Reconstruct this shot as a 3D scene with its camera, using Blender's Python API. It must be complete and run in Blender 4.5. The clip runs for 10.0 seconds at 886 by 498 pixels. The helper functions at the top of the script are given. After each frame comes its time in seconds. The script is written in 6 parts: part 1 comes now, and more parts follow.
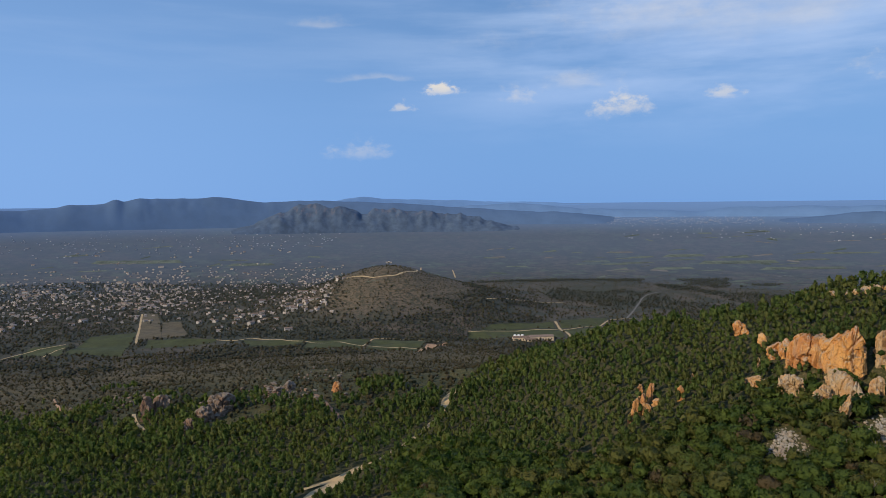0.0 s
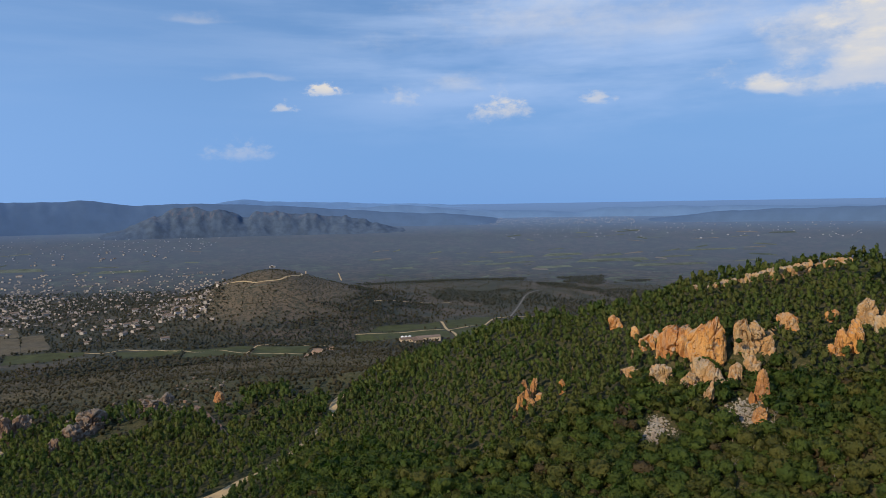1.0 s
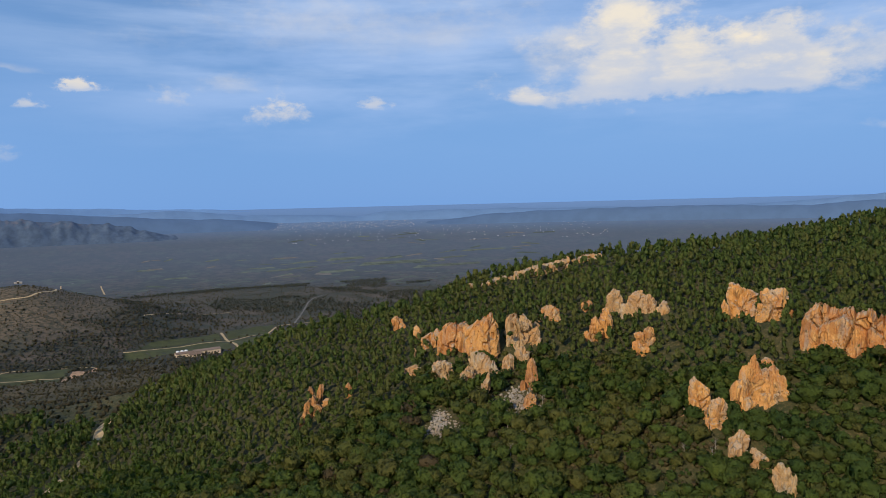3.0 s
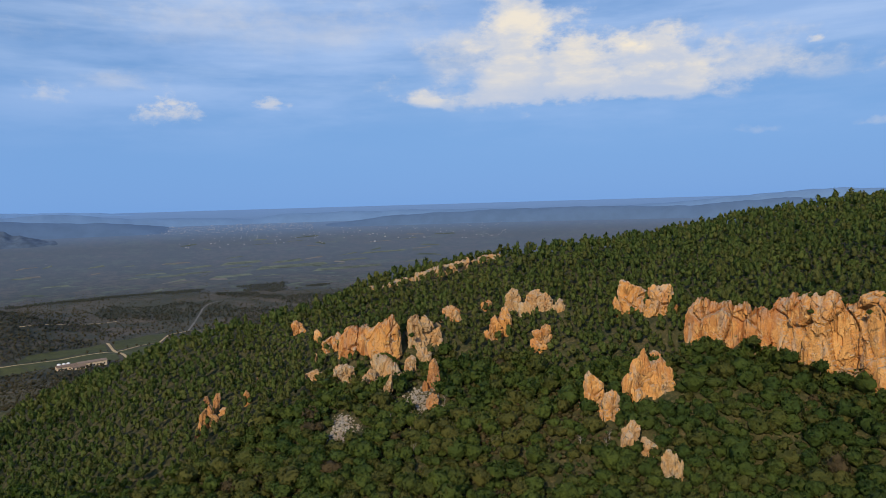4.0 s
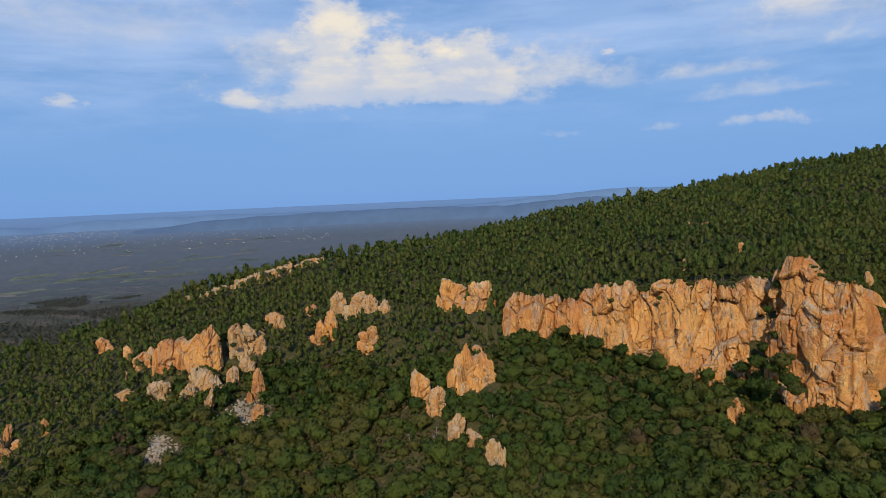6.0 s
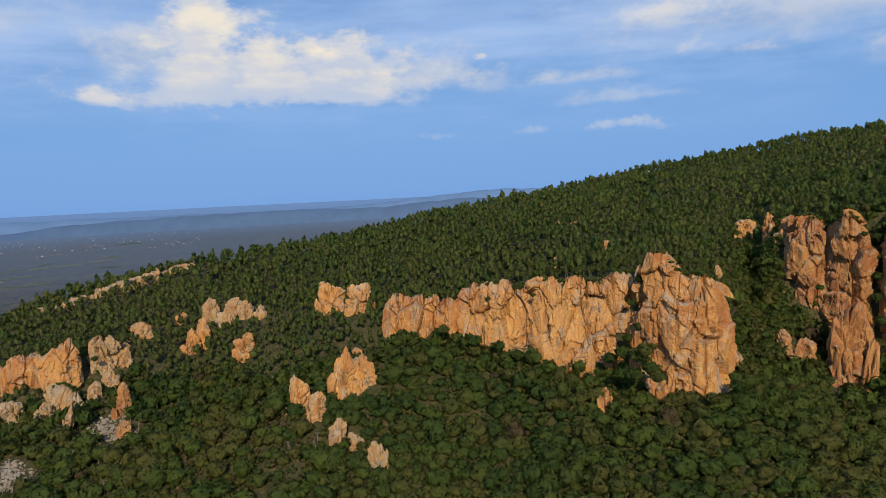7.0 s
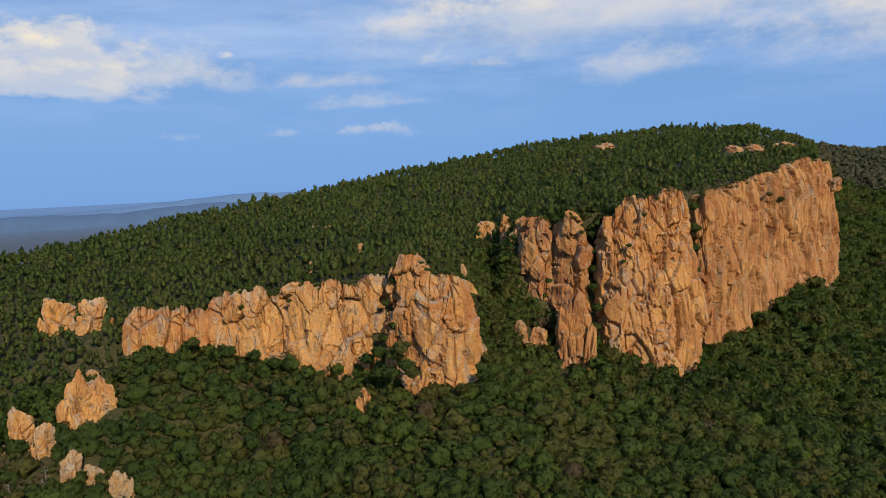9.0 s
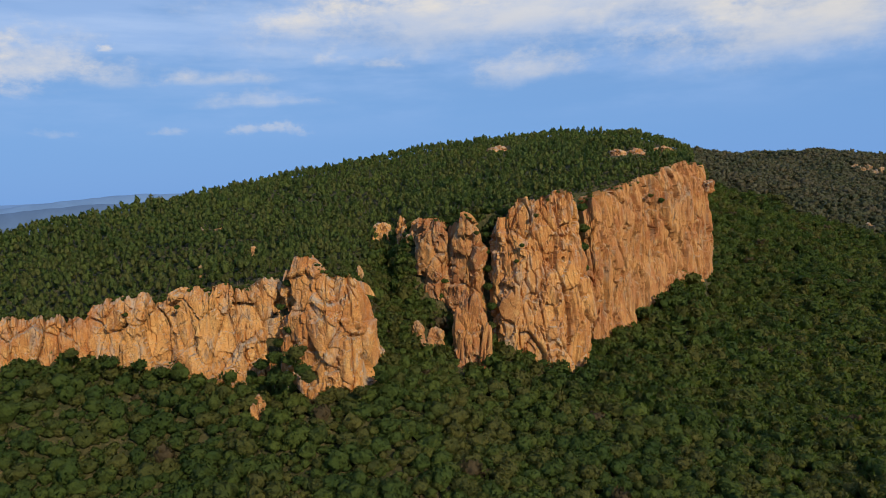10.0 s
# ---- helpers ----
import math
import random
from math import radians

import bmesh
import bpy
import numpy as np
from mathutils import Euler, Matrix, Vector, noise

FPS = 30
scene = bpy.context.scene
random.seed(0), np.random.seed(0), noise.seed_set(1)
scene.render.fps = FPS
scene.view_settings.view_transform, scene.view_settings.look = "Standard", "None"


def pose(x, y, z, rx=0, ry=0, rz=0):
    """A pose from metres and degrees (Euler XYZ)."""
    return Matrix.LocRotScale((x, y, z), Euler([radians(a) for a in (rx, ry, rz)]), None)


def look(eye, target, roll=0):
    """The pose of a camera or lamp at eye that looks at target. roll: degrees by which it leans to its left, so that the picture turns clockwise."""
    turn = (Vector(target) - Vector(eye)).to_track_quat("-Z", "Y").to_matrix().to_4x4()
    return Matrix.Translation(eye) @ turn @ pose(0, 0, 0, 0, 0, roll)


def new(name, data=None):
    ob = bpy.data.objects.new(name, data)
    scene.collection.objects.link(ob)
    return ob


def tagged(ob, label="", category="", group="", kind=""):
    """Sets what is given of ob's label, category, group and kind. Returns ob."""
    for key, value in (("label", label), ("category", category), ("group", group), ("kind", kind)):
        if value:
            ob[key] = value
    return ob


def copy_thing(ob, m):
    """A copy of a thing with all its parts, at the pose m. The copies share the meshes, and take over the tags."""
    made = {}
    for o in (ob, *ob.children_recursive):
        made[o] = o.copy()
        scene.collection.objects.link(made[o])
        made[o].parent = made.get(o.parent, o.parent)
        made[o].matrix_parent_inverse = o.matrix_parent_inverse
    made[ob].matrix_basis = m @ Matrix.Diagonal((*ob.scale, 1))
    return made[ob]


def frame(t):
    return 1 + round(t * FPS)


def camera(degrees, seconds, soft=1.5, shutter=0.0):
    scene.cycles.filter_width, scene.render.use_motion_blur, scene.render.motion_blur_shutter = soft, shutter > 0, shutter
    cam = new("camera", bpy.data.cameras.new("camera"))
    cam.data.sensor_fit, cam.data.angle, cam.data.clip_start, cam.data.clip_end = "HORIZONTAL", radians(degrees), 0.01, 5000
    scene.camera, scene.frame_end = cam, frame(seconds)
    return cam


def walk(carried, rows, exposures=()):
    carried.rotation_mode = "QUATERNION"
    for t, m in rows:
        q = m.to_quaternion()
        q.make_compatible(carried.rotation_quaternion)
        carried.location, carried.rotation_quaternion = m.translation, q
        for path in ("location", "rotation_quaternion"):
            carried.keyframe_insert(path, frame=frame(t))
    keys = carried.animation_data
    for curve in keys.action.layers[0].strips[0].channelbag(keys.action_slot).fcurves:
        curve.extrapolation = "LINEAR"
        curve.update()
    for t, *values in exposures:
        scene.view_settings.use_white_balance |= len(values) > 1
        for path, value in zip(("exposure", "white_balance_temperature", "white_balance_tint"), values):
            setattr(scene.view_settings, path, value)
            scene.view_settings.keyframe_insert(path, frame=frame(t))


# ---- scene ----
cam = camera(64.14, 10.0, soft=0.55)
EYE = 300.0


def aim(yaw, pitch, roll):
    """A camera hovering on the spot, turned by yaw, pitch and roll in degrees."""
    return pose(0, 0, EYE, 90 + pitch, 0, yaw) @ pose(0, 0, 0, 0, 0, roll)


PATH = [
    (0, aim(-0.00, -3.66, -0.56)),
    (0.5, aim(-4.28, -3.63, -0.66)),
    (1, aim(-9.24, -3.62, -0.92)),
    (1.5, aim(-13.69, -3.61, -1.12)),
    (2, aim(-18.08, -3.57, -1.11)),
    (2.5, aim(-22.47, -3.58, -1.27)),
    (4, aim(-34.80, -3.68, -1.66)),
    (4.5, aim(-38.51, -3.70, -1.77)),
    (5, aim(-41.99, -3.74, -1.89)),
    (6.5, aim(-53.56, -4.18, -2.78)),
    (7, aim(-58.89, -4.33, -2.86)),
    (7.5, aim(-63.74, -4.49, -2.92)),
    (8, aim(-68.92, -4.69, -2.96)),
    (8.5, aim(-73.50, -4.83, -2.96)),
    (9, aim(-78.61, -5.00, -2.93)),
    (9.5, aim(-83.13, -5.16, -2.88)),
    (10, aim(-87.00, -5.30, -2.82)),
]
walk(cam, PATH)

# ---- light and sky ----
SUN_AZ, SUN_EL = 235.0, 28.0
scene.view_settings.exposure = 0.0


def way(az, el):
    a, e = radians(az), radians(el)
    return Vector((math.sin(a) * math.cos(e), math.cos(a) * math.cos(e), math.sin(e)))


sun = new("sun", bpy.data.lights.new("sun", "SUN"))
sun.data.energy, sun.data.angle, sun.data.color = 3.8, radians(0.6), (1.0, 0.82, 0.58)
sun.matrix_world = look(way(SUN_AZ, SUN_EL) * 900, (0, 0, 0))


class Nodes:
    """Short hand for building a node tree."""

    def __init__(self, tree):
        self.tree = tree
        tree.nodes.clear()

    def add(self, kind, **given):
        node = self.tree.nodes.new(kind)
        for key, value in given.items():
            if key in ("inputs",):
                for k, v in value.items():
                    self.feed(node.inputs[k], v)
            else:
                setattr(node, key, value)
        return node

    def feed(self, socket, value):
        if isinstance(value, bpy.types.NodeSocket):
            self.tree.links.new(value, socket)
        else:
            socket.default_value = value

    def math(self, op, a, b=0.0, clamp=False):
        n = self.add("ShaderNodeMath", operation=op, use_clamp=clamp)
        self.feed(n.inputs[0], a)
        self.feed(n.inputs[1], b)
        return n.outputs[0]

    def ramp(self, value, lo, hi, a=0.0, b=1.0):
        n = self.add("ShaderNodeMapRange", interpolation_type="SMOOTHSTEP")
        for i, v in enumerate((value, lo, hi, a, b)):
            self.feed(n.inputs[i], v)
        return n.outputs[0]

    def mix(self, fac, a, b, blend="MIX"):
        n = self.add("ShaderNodeMix", data_type="RGBA", blend_type=blend)
        self.feed(n.inputs[0], fac)
        self.feed(n.inputs[6], a if isinstance(a, bpy.types.NodeSocket) else (*a, 1))
        self.feed(n.inputs[7], b if isinstance(b, bpy.types.NodeSocket) else (*b, 1))
        return n.outputs[2]

    def noise(self, vector, scale, detail=4.0, rough=0.55, stretch=None):
        if stretch:
            m = self.add("ShaderNodeMapping")
            self.feed(m.inputs[0], vector)
            m.inputs[3].default_value = stretch
            vector = m.outputs[0]
        n = self.add("ShaderNodeTexNoise")
        self.feed(n.inputs["Vector"], vector)
        n.inputs["Scale"].default_value, n.inputs["Detail"].default_value, n.inputs["Roughness"].default_value = scale, detail, rough
        return n.outputs[0]


def build_sky():
    world = bpy.data.worlds.new("sky")
    scene.world = world
    world.use_nodes = True
    n = Nodes(world.node_tree)
    out = n.add("ShaderNodeOutputWorld")
    sky = n.add("ShaderNodeTexSky", sky_type="NISHITA", sun_disc=False, sun_elevation=radians(SUN_EL), sun_rotation=radians(SUN_AZ),
                altitude=400, air_density=1.0, dust_density=0.6, ozone_density=3.0)
    way_in = n.add("ShaderNodeTexCoord").outputs["Generated"]
    xyz = n.add("ShaderNodeSeparateXYZ")
    n.feed(xyz.inputs[0], way_in)
    az = n.math("MULTIPLY", n.math("ARCTAN2", xyz.outputs[0], xyz.outputs[1]), 57.2958)
    el = n.math("MULTIPLY", n.math("ARCSINE", xyz.outputs[2]), 57.2958)
    drift = n.noise(way_in, 6.0, 5.0, 0.6, (1, 1, 1.6))
    sway = n.noise(way_in, 4.0, 4.0, 0.55, (1, 1, 1.6))
    caz = n.math("ADD", az, n.math("MULTIPLY", n.math("SUBTRACT", drift, 0.5), 9.0))
    cel = n.math("ADD", el, n.math("MULTIPLY", n.math("SUBTRACT", sway, 0.5), 4.0))
    grain = n.noise(way_in, 9.0, 6.0, 0.6, (1, 1, 2.2))
    fine = n.noise(way_in, 26.0, 5.0, 0.6, (1, 1, 1.8))
    crisp = n.noise(way_in, 64.0, 4.0, 0.6, (1, 1, 1.5))
    streak = n.noise(way_in, 3.2, 6.0, 0.55, (1.0, 1.0, 9.0))
    rough = n.math("ADD", n.math("MULTIPLY", grain, 0.65), n.math("ADD", n.math("MULTIPLY", fine, 0.35), n.math("MULTIPLY", crisp, 0.15)))
    ragged = n.math("ADD", n.math("MULTIPLY", grain, 0.15), n.math("ADD", n.math("MULTIPLY", fine, 0.5), n.math("MULTIPLY", crisp, 0.5)))
    band = n.noise(way_in, 7.0, 5.0, 0.6, (1.0, 1.0, 3.4))
    # thin veils of high cloud
    broad = n.noise(way_in, 2.6, 5.0, 0.6, (1.0, 1.0, 4.5))
    veil = n.math("MULTIPLY", n.ramp(streak, 0.38, 0.70), n.math("MULTIPLY", n.ramp(el, 5.5, 12.0), n.ramp(az, -14.0, 14.0, 0.25, 1.0)))
    haze = n.math("MULTIPLY", n.ramp(broad, 0.36, 0.62), n.math("MULTIPLY", n.ramp(el, 3.0, 9.0), n.ramp(az, -10.0, 12.0)))
    clear = n.mix(n.math("MULTIPLY", n.ramp(az, 12.0, -34.0), n.ramp(el, 22.0, 2.0, 0.25, 0.6)), SKY(n, sky, el), (0.26, 0.46, 0.84))
    color = n.mix(n.math("MULTIPLY", haze, 0.50), clear, (0.40, 0.56, 0.88))
    color = n.mix(n.math("MULTIPLY", veil, 0.45), color, (0.50, 0.64, 0.90))
    # heaps of cloud: azimuth, elevation, half width, half height, edge noise, softness, opacity
    for a, e, w, h, jag, soft, dense in (
            (24.0, 13.0, 22.0, 5.0, 1.2, 1.3, 0.36), (94.0, 12.0, 28.0, 11.0, 0.8, 1.0, 0.74), (114.0, 9.0, 20.0, 9.0, 0.9, 1.0, 0.70),
            (38.5, 10.6, 9.0, 5.0, 1.1, 1.2, 0.62), (57.0, 9.4, 8.5, 4.4, 1.0, 0.9, 0.82), (63.0, 8.8, 7.0, 2.0, 1.3, 1.2, 0.40), (46.5, 7.9, 18.0, 1.8, 1.0, 1.3, 0.50),
            (34.0, 8.0, 4.6, 1.5, 1.5, 1.0, 0.74), (38.0, 8.5, 5.0, 2.8, 1.2, 0.9, 0.78), (52.5, 8.7, 9.0, 5.0, 1.0, 0.55, 0.84), (45.5, 8.8, 8.5, 5.2, 1.0, 0.34, 0.90), (40.8, 9.6, 4.6, 9.0, 0.9, 0.34, 0.92),
            (62.6, 10.9, 1.6, 0.7, 1.6, 0.9, 0.55), (55.0, 17.6, 4.5, 1.4, 1.6, 1.2, 0.40), (69.5, 8.4, 7.5, 1.2, 1.3, 1.2, 0.46), (72.5, 6.6, 7.0, 1.5, 1.4, 1.2, 0.48),
            (87.0, 13.4, 10.0, 4.2, 1.2, 0.9, 0.74), (81.8, 9.8, 5.0, 1.8, 1.5, 1.3, 0.50), (95.0, 7.8, 7.5, 3.2, 1.2, 1.3, 0.52), (77.0, 12.6, 5.0, 1.6, 1.5, 1.2, 0.40), (74.3, 4.2, 3.4, 1.1, 1.4, 1.0, 0.34), (58.6, 4.6, 2.6, 0.7, 1.5, 1.2, 0.22), (65.5, 4.7, 2.4, 0.6, 1.5, 1.2, 0.22), (104.0, 12.0, 8.0, 4.0, 1.4, 1.2, 0.42),
            (13.9, 7.0, 2.2, 2.0, 1.8, 1.1, 0.56), (-0.8, 9.0, 1.4, 1.3, 1.7, 0.7, 0.80), (-2.7, 7.6, 1.0, 0.8, 1.9, 0.9, 0.52), (21.8, 8.4, 1.9, 1.0, 1.8, 1.0, 0.48),
            (6.6, 7.9, 2.6, 1.6, 1.8, 1.2, 0.34), (-6.9, 4.0, 3.0, 1.7, 1.8, 1.2, 0.26), (11.5, 9.0, 4.6, 1.8, 1.5, 1.2, 0.32), (29.5, 9.2, 2.4, 1.2, 1.7, 1.3, 0.26), (-9.0, 14.2, 5.0, 0.8, 1.2, 1.4, 0.34), (-5.5, 10.0, 5.6, 0.7, 1.2, 1.4, 0.36)):
        u = n.math("DIVIDE", n.math("SUBTRACT", caz, a), w)
        v = n.math("DIVIDE", n.math("SUBTRACT", cel, e), h)
        v = n.math("ADD", n.math("MAXIMUM", v, 0.0), n.math("MULTIPLY", n.math("MINIMUM", v, 0.0), 3.2))
        d = n.math("SQRT", n.math("ADD", n.math("MULTIPLY", u, u), n.math("MULTIPLY", v, v)))
        body = n.math("SUBTRACT", n.math("MULTIPLY", n.math("SUBTRACT", rough if w > 4.5 else ragged, 0.575), jag * 2.2), n.math("SUBTRACT", d, 0.95))
        mask = n.math("MULTIPLY", n.ramp(body, 0.0, soft), dense)
        warm = n.ramp(body, 0.05, 0.6)
        lit = n.mix(n.math("MULTIPLY", n.ramp(v, -0.3, 0.35, 0.25, 1.0), n.math("MULTIPLY", warm, n.ramp(band, 0.36, 0.58, 0.42, 1.0))), (0.47, 0.56, 0.74), (0.90, 0.81, 0.67))
        color = n.mix(mask, color, lit)
    ground = n.add("ShaderNodeBackground")
    n.feed(ground.inputs[0], color)
    ground.inputs[1].default_value = 1.0
    n.feed(out.inputs[0], ground.outputs[0])


SKY_STRENGTH = 0.085


def SKY(n, sky, el):
    """The clear sky at its strength, a little duller towards the hazy horizon."""
    clear = n.mix(1.0, sky.outputs[0], (SKY_STRENGTH,) * 3, "MULTIPLY")
    return n.mix(n.ramp(el, 0.0, 16.0, 0.92, 0.55), clear, (0.160, 0.355, 0.75))


build_sky()


# ---- materials ----
def material(name, rough=0.9):
    m = bpy.data.materials.new(name)
    m.use_nodes = True
    n = Nodes(m.node_tree)
    out = n.add("ShaderNodeOutputMaterial")
    b = n.add("ShaderNodeBsdfPrincipled")
    b.inputs["Roughness"].default_value = rough
    b.inputs["Specular IOR Level"].default_value = 0.25
    n.feed(out.inputs[0], b.outputs[0])
    return m, n, b


def bump(n, b, height, strength=0.5, distance=0.3):
    k = n.add("ShaderNodeBump")
    k.inputs["Strength"].default_value, k.inputs["Distance"].default_value = strength, distance
    n.feed(k.inputs["Height"], height)
    n.feed(b.inputs["Normal"], k.outputs[0])


def rock_material(name, warm, pale, rust, grey, dark):
    m, n, b = material(name, 0.92)
    at = n.add("ShaderNodeNewGeometry").outputs["Position"]
    up = n.add("ShaderNodeSeparateXYZ")
    n.feed(up.inputs[0], n.add("ShaderNodeNewGeometry").outputs["Normal"])
    big = n.noise(at, 0.040, 5.0, 0.6)
    broad = n.noise(at, 0.022, 3.0, 0.5, (1, 1, 0.6))
    mid = n.noise(at, 0.25, 6.0, 0.65)
    fine = n.noise(at, 1.3, 6.0, 0.7)
    streak = n.noise(at, 0.34, 5.0, 0.6, (1, 1, 0.12))
    stain = n.noise(at, 0.16, 5.0, 0.65, (1, 1, 0.3))
    c = n.mix(n.ramp(big, 0.42, 0.60), warm, rust)
    c = n.mix(n.math("MULTIPLY", n.ramp(mid, 0.48, 0.66), 0.7), c, pale)
    c = n.mix(n.math("MULTIPLY", n.ramp(broad, 0.48, 0.60), 0.25), c, pale)
    c = n.mix(n.math("MULTIPLY", n.ramp(stain, 0.52, 0.66), 0.6), c, grey)
    c = n.mix(n.math("MULTIPLY", n.ramp(streak, 0.54, 0.68), 0.62), c, dark)
    c = n.mix(n.math("MULTIPLY", n.math("MULTIPLY", n.ramp(up.outputs[2], 0.30, 0.75), n.ramp(mid, 0.36, 0.56)), 0.80), c, tuple(x * 0.92 for x in grey))
    c = n.mix(n.math("MULTIPLY", n.ramp(fine, 0.53, 0.68), 0.75), c, dark)
    c = n.mix(n.math("MULTIPLY", n.ramp(n.noise(at, 0.09, 4.0, 0.6, (1, 1, 0.35)), 0.50, 0.62), 0.55), c, rust)
    c = n.mix(n.math("MULTIPLY", n.ramp(fine, 0.46, 0.32), 0.55), c, pale)
    cracks, height = [], n.math("ADD", n.math("MULTIPLY", fine, 0.7), mid)
    for scale, tall, wide, strength in ((0.11, 0.22, 0.022, 0.70), (0.34, 0.40, 0.030, 0.35)):
        bend = n.add("ShaderNodeVectorMath", operation="MULTIPLY_ADD")
        n.feed(bend.inputs[0], n.add("ShaderNodeTexNoise", inputs={"Vector": at, "Scale": scale * 1.6, "Detail": 4.0}).outputs["Color"])
        bend.inputs[1].default_value = (0.9 / scale * 0.35,) * 3
        n.feed(bend.inputs[2], at)
        lay = n.add("ShaderNodeMapping")
        n.feed(lay.inputs[0], bend.outputs[0])
        lay.inputs[3].default_value = (1, 1, tall)
        cell = n.add("ShaderNodeTexVoronoi", feature="DISTANCE_TO_EDGE")
        n.feed(cell.inputs["Vector"], lay.outputs[0])
        cell.inputs["Scale"].default_value = scale
        line = n.ramp(cell.outputs["Distance"], wide, 0.0, 0.0, strength)
        line = n.math("MULTIPLY", line, n.ramp(mid, 0.44, 0.60))
        c = n.mix(line, c, tuple(x * 0.55 for x in dark))
        height = n.math("SUBTRACT", height, n.math("MULTIPLY", line, 0.8))
    n.feed(b.inputs["Base Color"], c)
    bump(n, b, height, 1.0, 0.7)
    return m


def leaf_material(name, a, c, olive, spots=None):
    m, n, b = material(name, 0.75)
    tone = n.add("ShaderNodeAttribute", attribute_name="tone").outputs["Fac"]
    geo = n.add("ShaderNodeNewGeometry")
    hue = n.math("FRACT", n.math("MULTIPLY", tone, 7.31))
    k = n.mix(tone, a, c)
    k = n.mix(n.ramp(hue, 0.45, 1.0, 0.0, 0.8), k, olive)
    k = n.mix(n.math("MULTIPLY", geo.outputs["Random Per Island"], 0.30), k, tuple(x * 0.7 for x in a))
    tuft = n.noise(geo.outputs["Position"], 1.3, 5.0, 0.7)
    # Shade between leaf tufts, put into the colour where the bump sinks.
    k = n.mix(n.ramp(tuft, 0.54, 0.38, 0.0, 0.48), k, tuple(x * 0.55 for x in a))
    if spots:
        k = n.mix(n.ramp(tone, 0.97, 0.99), k, spots)
    n.feed(b.inputs["Base Color"], k)
    bump(n, b, tuft, 1.0, 0.9)
    glow = n.add("ShaderNodeBsdfTranslucent")
    n.feed(glow.inputs[0], n.mix(1.0, k, (1.4, 1.5, 0.8), "MULTIPLY"))
    both = n.add("ShaderNodeMixShader")
    both.inputs[0].default_value = 0.38
    n.feed(both.inputs[1], b.outputs[0])
    n.feed(both.inputs[2], glow.outputs[0])
    n.feed(m.node_tree.nodes["Material Output"].inputs[0], both.outputs[0])
    return m


def plain(name, color, vary=0.25, scale=0.4, rough=0.9):
    m, n, b = material(name, rough)
    at = n.add("ShaderNodeNewGeometry").outputs["Position"]
    v = n.math("ADD", n.math("MULTIPLY", n.noise(at, scale, 5.0, 0.6), 0.6), n.math("MULTIPLY", n.noise(at, scale * 9, 4.0, 0.6), 0.4))
    n.feed(b.inputs["Base Color"], n.mix(n.ramp(v, 0.36, 0.64), tuple(x * (1 - vary) for x in color), tuple(min(1, x * (1 + vary)) for x in color)))
    bump(n, b, v, 0.4, 0.2)
    return m


def piece_material(name, a, c, rough=0.85):
    m, n, b = material(name, rough)
    rnd = n.add("ShaderNodeObjectInfo").outputs["Random"]
    at = n.add("ShaderNodeNewGeometry").outputs["Position"]
    k = n.mix(rnd, a, c)
    n.feed(b.inputs["Base Color"], n.mix(n.math("MULTIPLY", n.noise(at, 0.8), 0.35), k, tuple(x * 0.6 for x in a)))
    return m


ROCK = rock_material("orange_cliff_rock", (0.56, 0.275, 0.080), (0.69, 0.42, 0.16), (0.42, 0.172, 0.052), (0.38, 0.345, 0.28), (0.14, 0.080, 0.042))
ROCK_RED = rock_material("reddish_cliff_rock", (0.47, 0.222, 0.070), (0.58, 0.345, 0.135), (0.35, 0.135, 0.048), (0.36, 0.28, 0.19), (0.12, 0.068, 0.036))
ROCK_GREY = rock_material("grey_scree_rock", (0.32, 0.27, 0.20), (0.42, 0.38, 0.31), (0.27, 0.20, 0.14), (0.34, 0.32, 0.28), (0.11, 0.09, 0.07))
ROCK_PALE = rock_material("pale_weathered_rock", (0.48, 0.305, 0.135), (0.50, 0.385, 0.23), (0.45, 0.235, 0.085), (0.36, 0.33, 0.27), (0.13, 0.10, 0.07))
OAK = leaf_material("holm_oak_leaves", (0.060, 0.104, 0.020), (0.132, 0.172, 0.030), (0.158, 0.138, 0.036), (0.11, 0.082, 0.038))
PINE = leaf_material("pine_needles", (0.082, 0.130, 0.032), (0.160, 0.200, 0.046), (0.160, 0.158, 0.048))
SCRUB = leaf_material("dry_scrub_leaves", (0.074, 0.066, 0.036), (0.114, 0.092, 0.054), (0.080, 0.082, 0.038))
# Leaf colours lightened and blued to hold the valley haze.
VALLEY = leaf_material("hazy_valley_leaves", (0.056, 0.066, 0.052), (0.088, 0.094, 0.070), (0.090, 0.082, 0.056))
MAQUIS = leaf_material("dull_maquis_leaves", (0.094, 0.108, 0.054), (0.165, 0.150, 0.086), (0.155, 0.125, 0.075))
DRY = leaf_material("dry_undergrowth_leaves", (0.085, 0.080, 0.030), (0.160, 0.125, 0.055), (0.150, 0.100, 0.050))
BARK = plain("bark", (0.13, 0.10, 0.075), 0.3, 2.0)
TRACK = plain("pale_dirt_track", (0.44, 0.32, 0.17), 0.2, 0.15)
VINES = plain("vineyard_green", (0.056, 0.062, 0.020), 0.25, 0.05)
VINES_DRY = plain("dry_vineyard", (0.105, 0.085, 0.05), 0.25, 0.05)
BARE = plain("bare_orange_earth", (0.40, 0.24, 0.13), 0.2, 0.1)
# Far vines and fields: colours greyed and blued for distance haze.
VINES_FAR = plain("far_hazy_vines", (0.062, 0.078, 0.054), 0.35, 0.03)
FAR_FIELD = plain("far_hazy_field", (0.104, 0.120, 0.086), 0.45, 0.02)
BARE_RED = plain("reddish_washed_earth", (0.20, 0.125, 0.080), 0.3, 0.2)
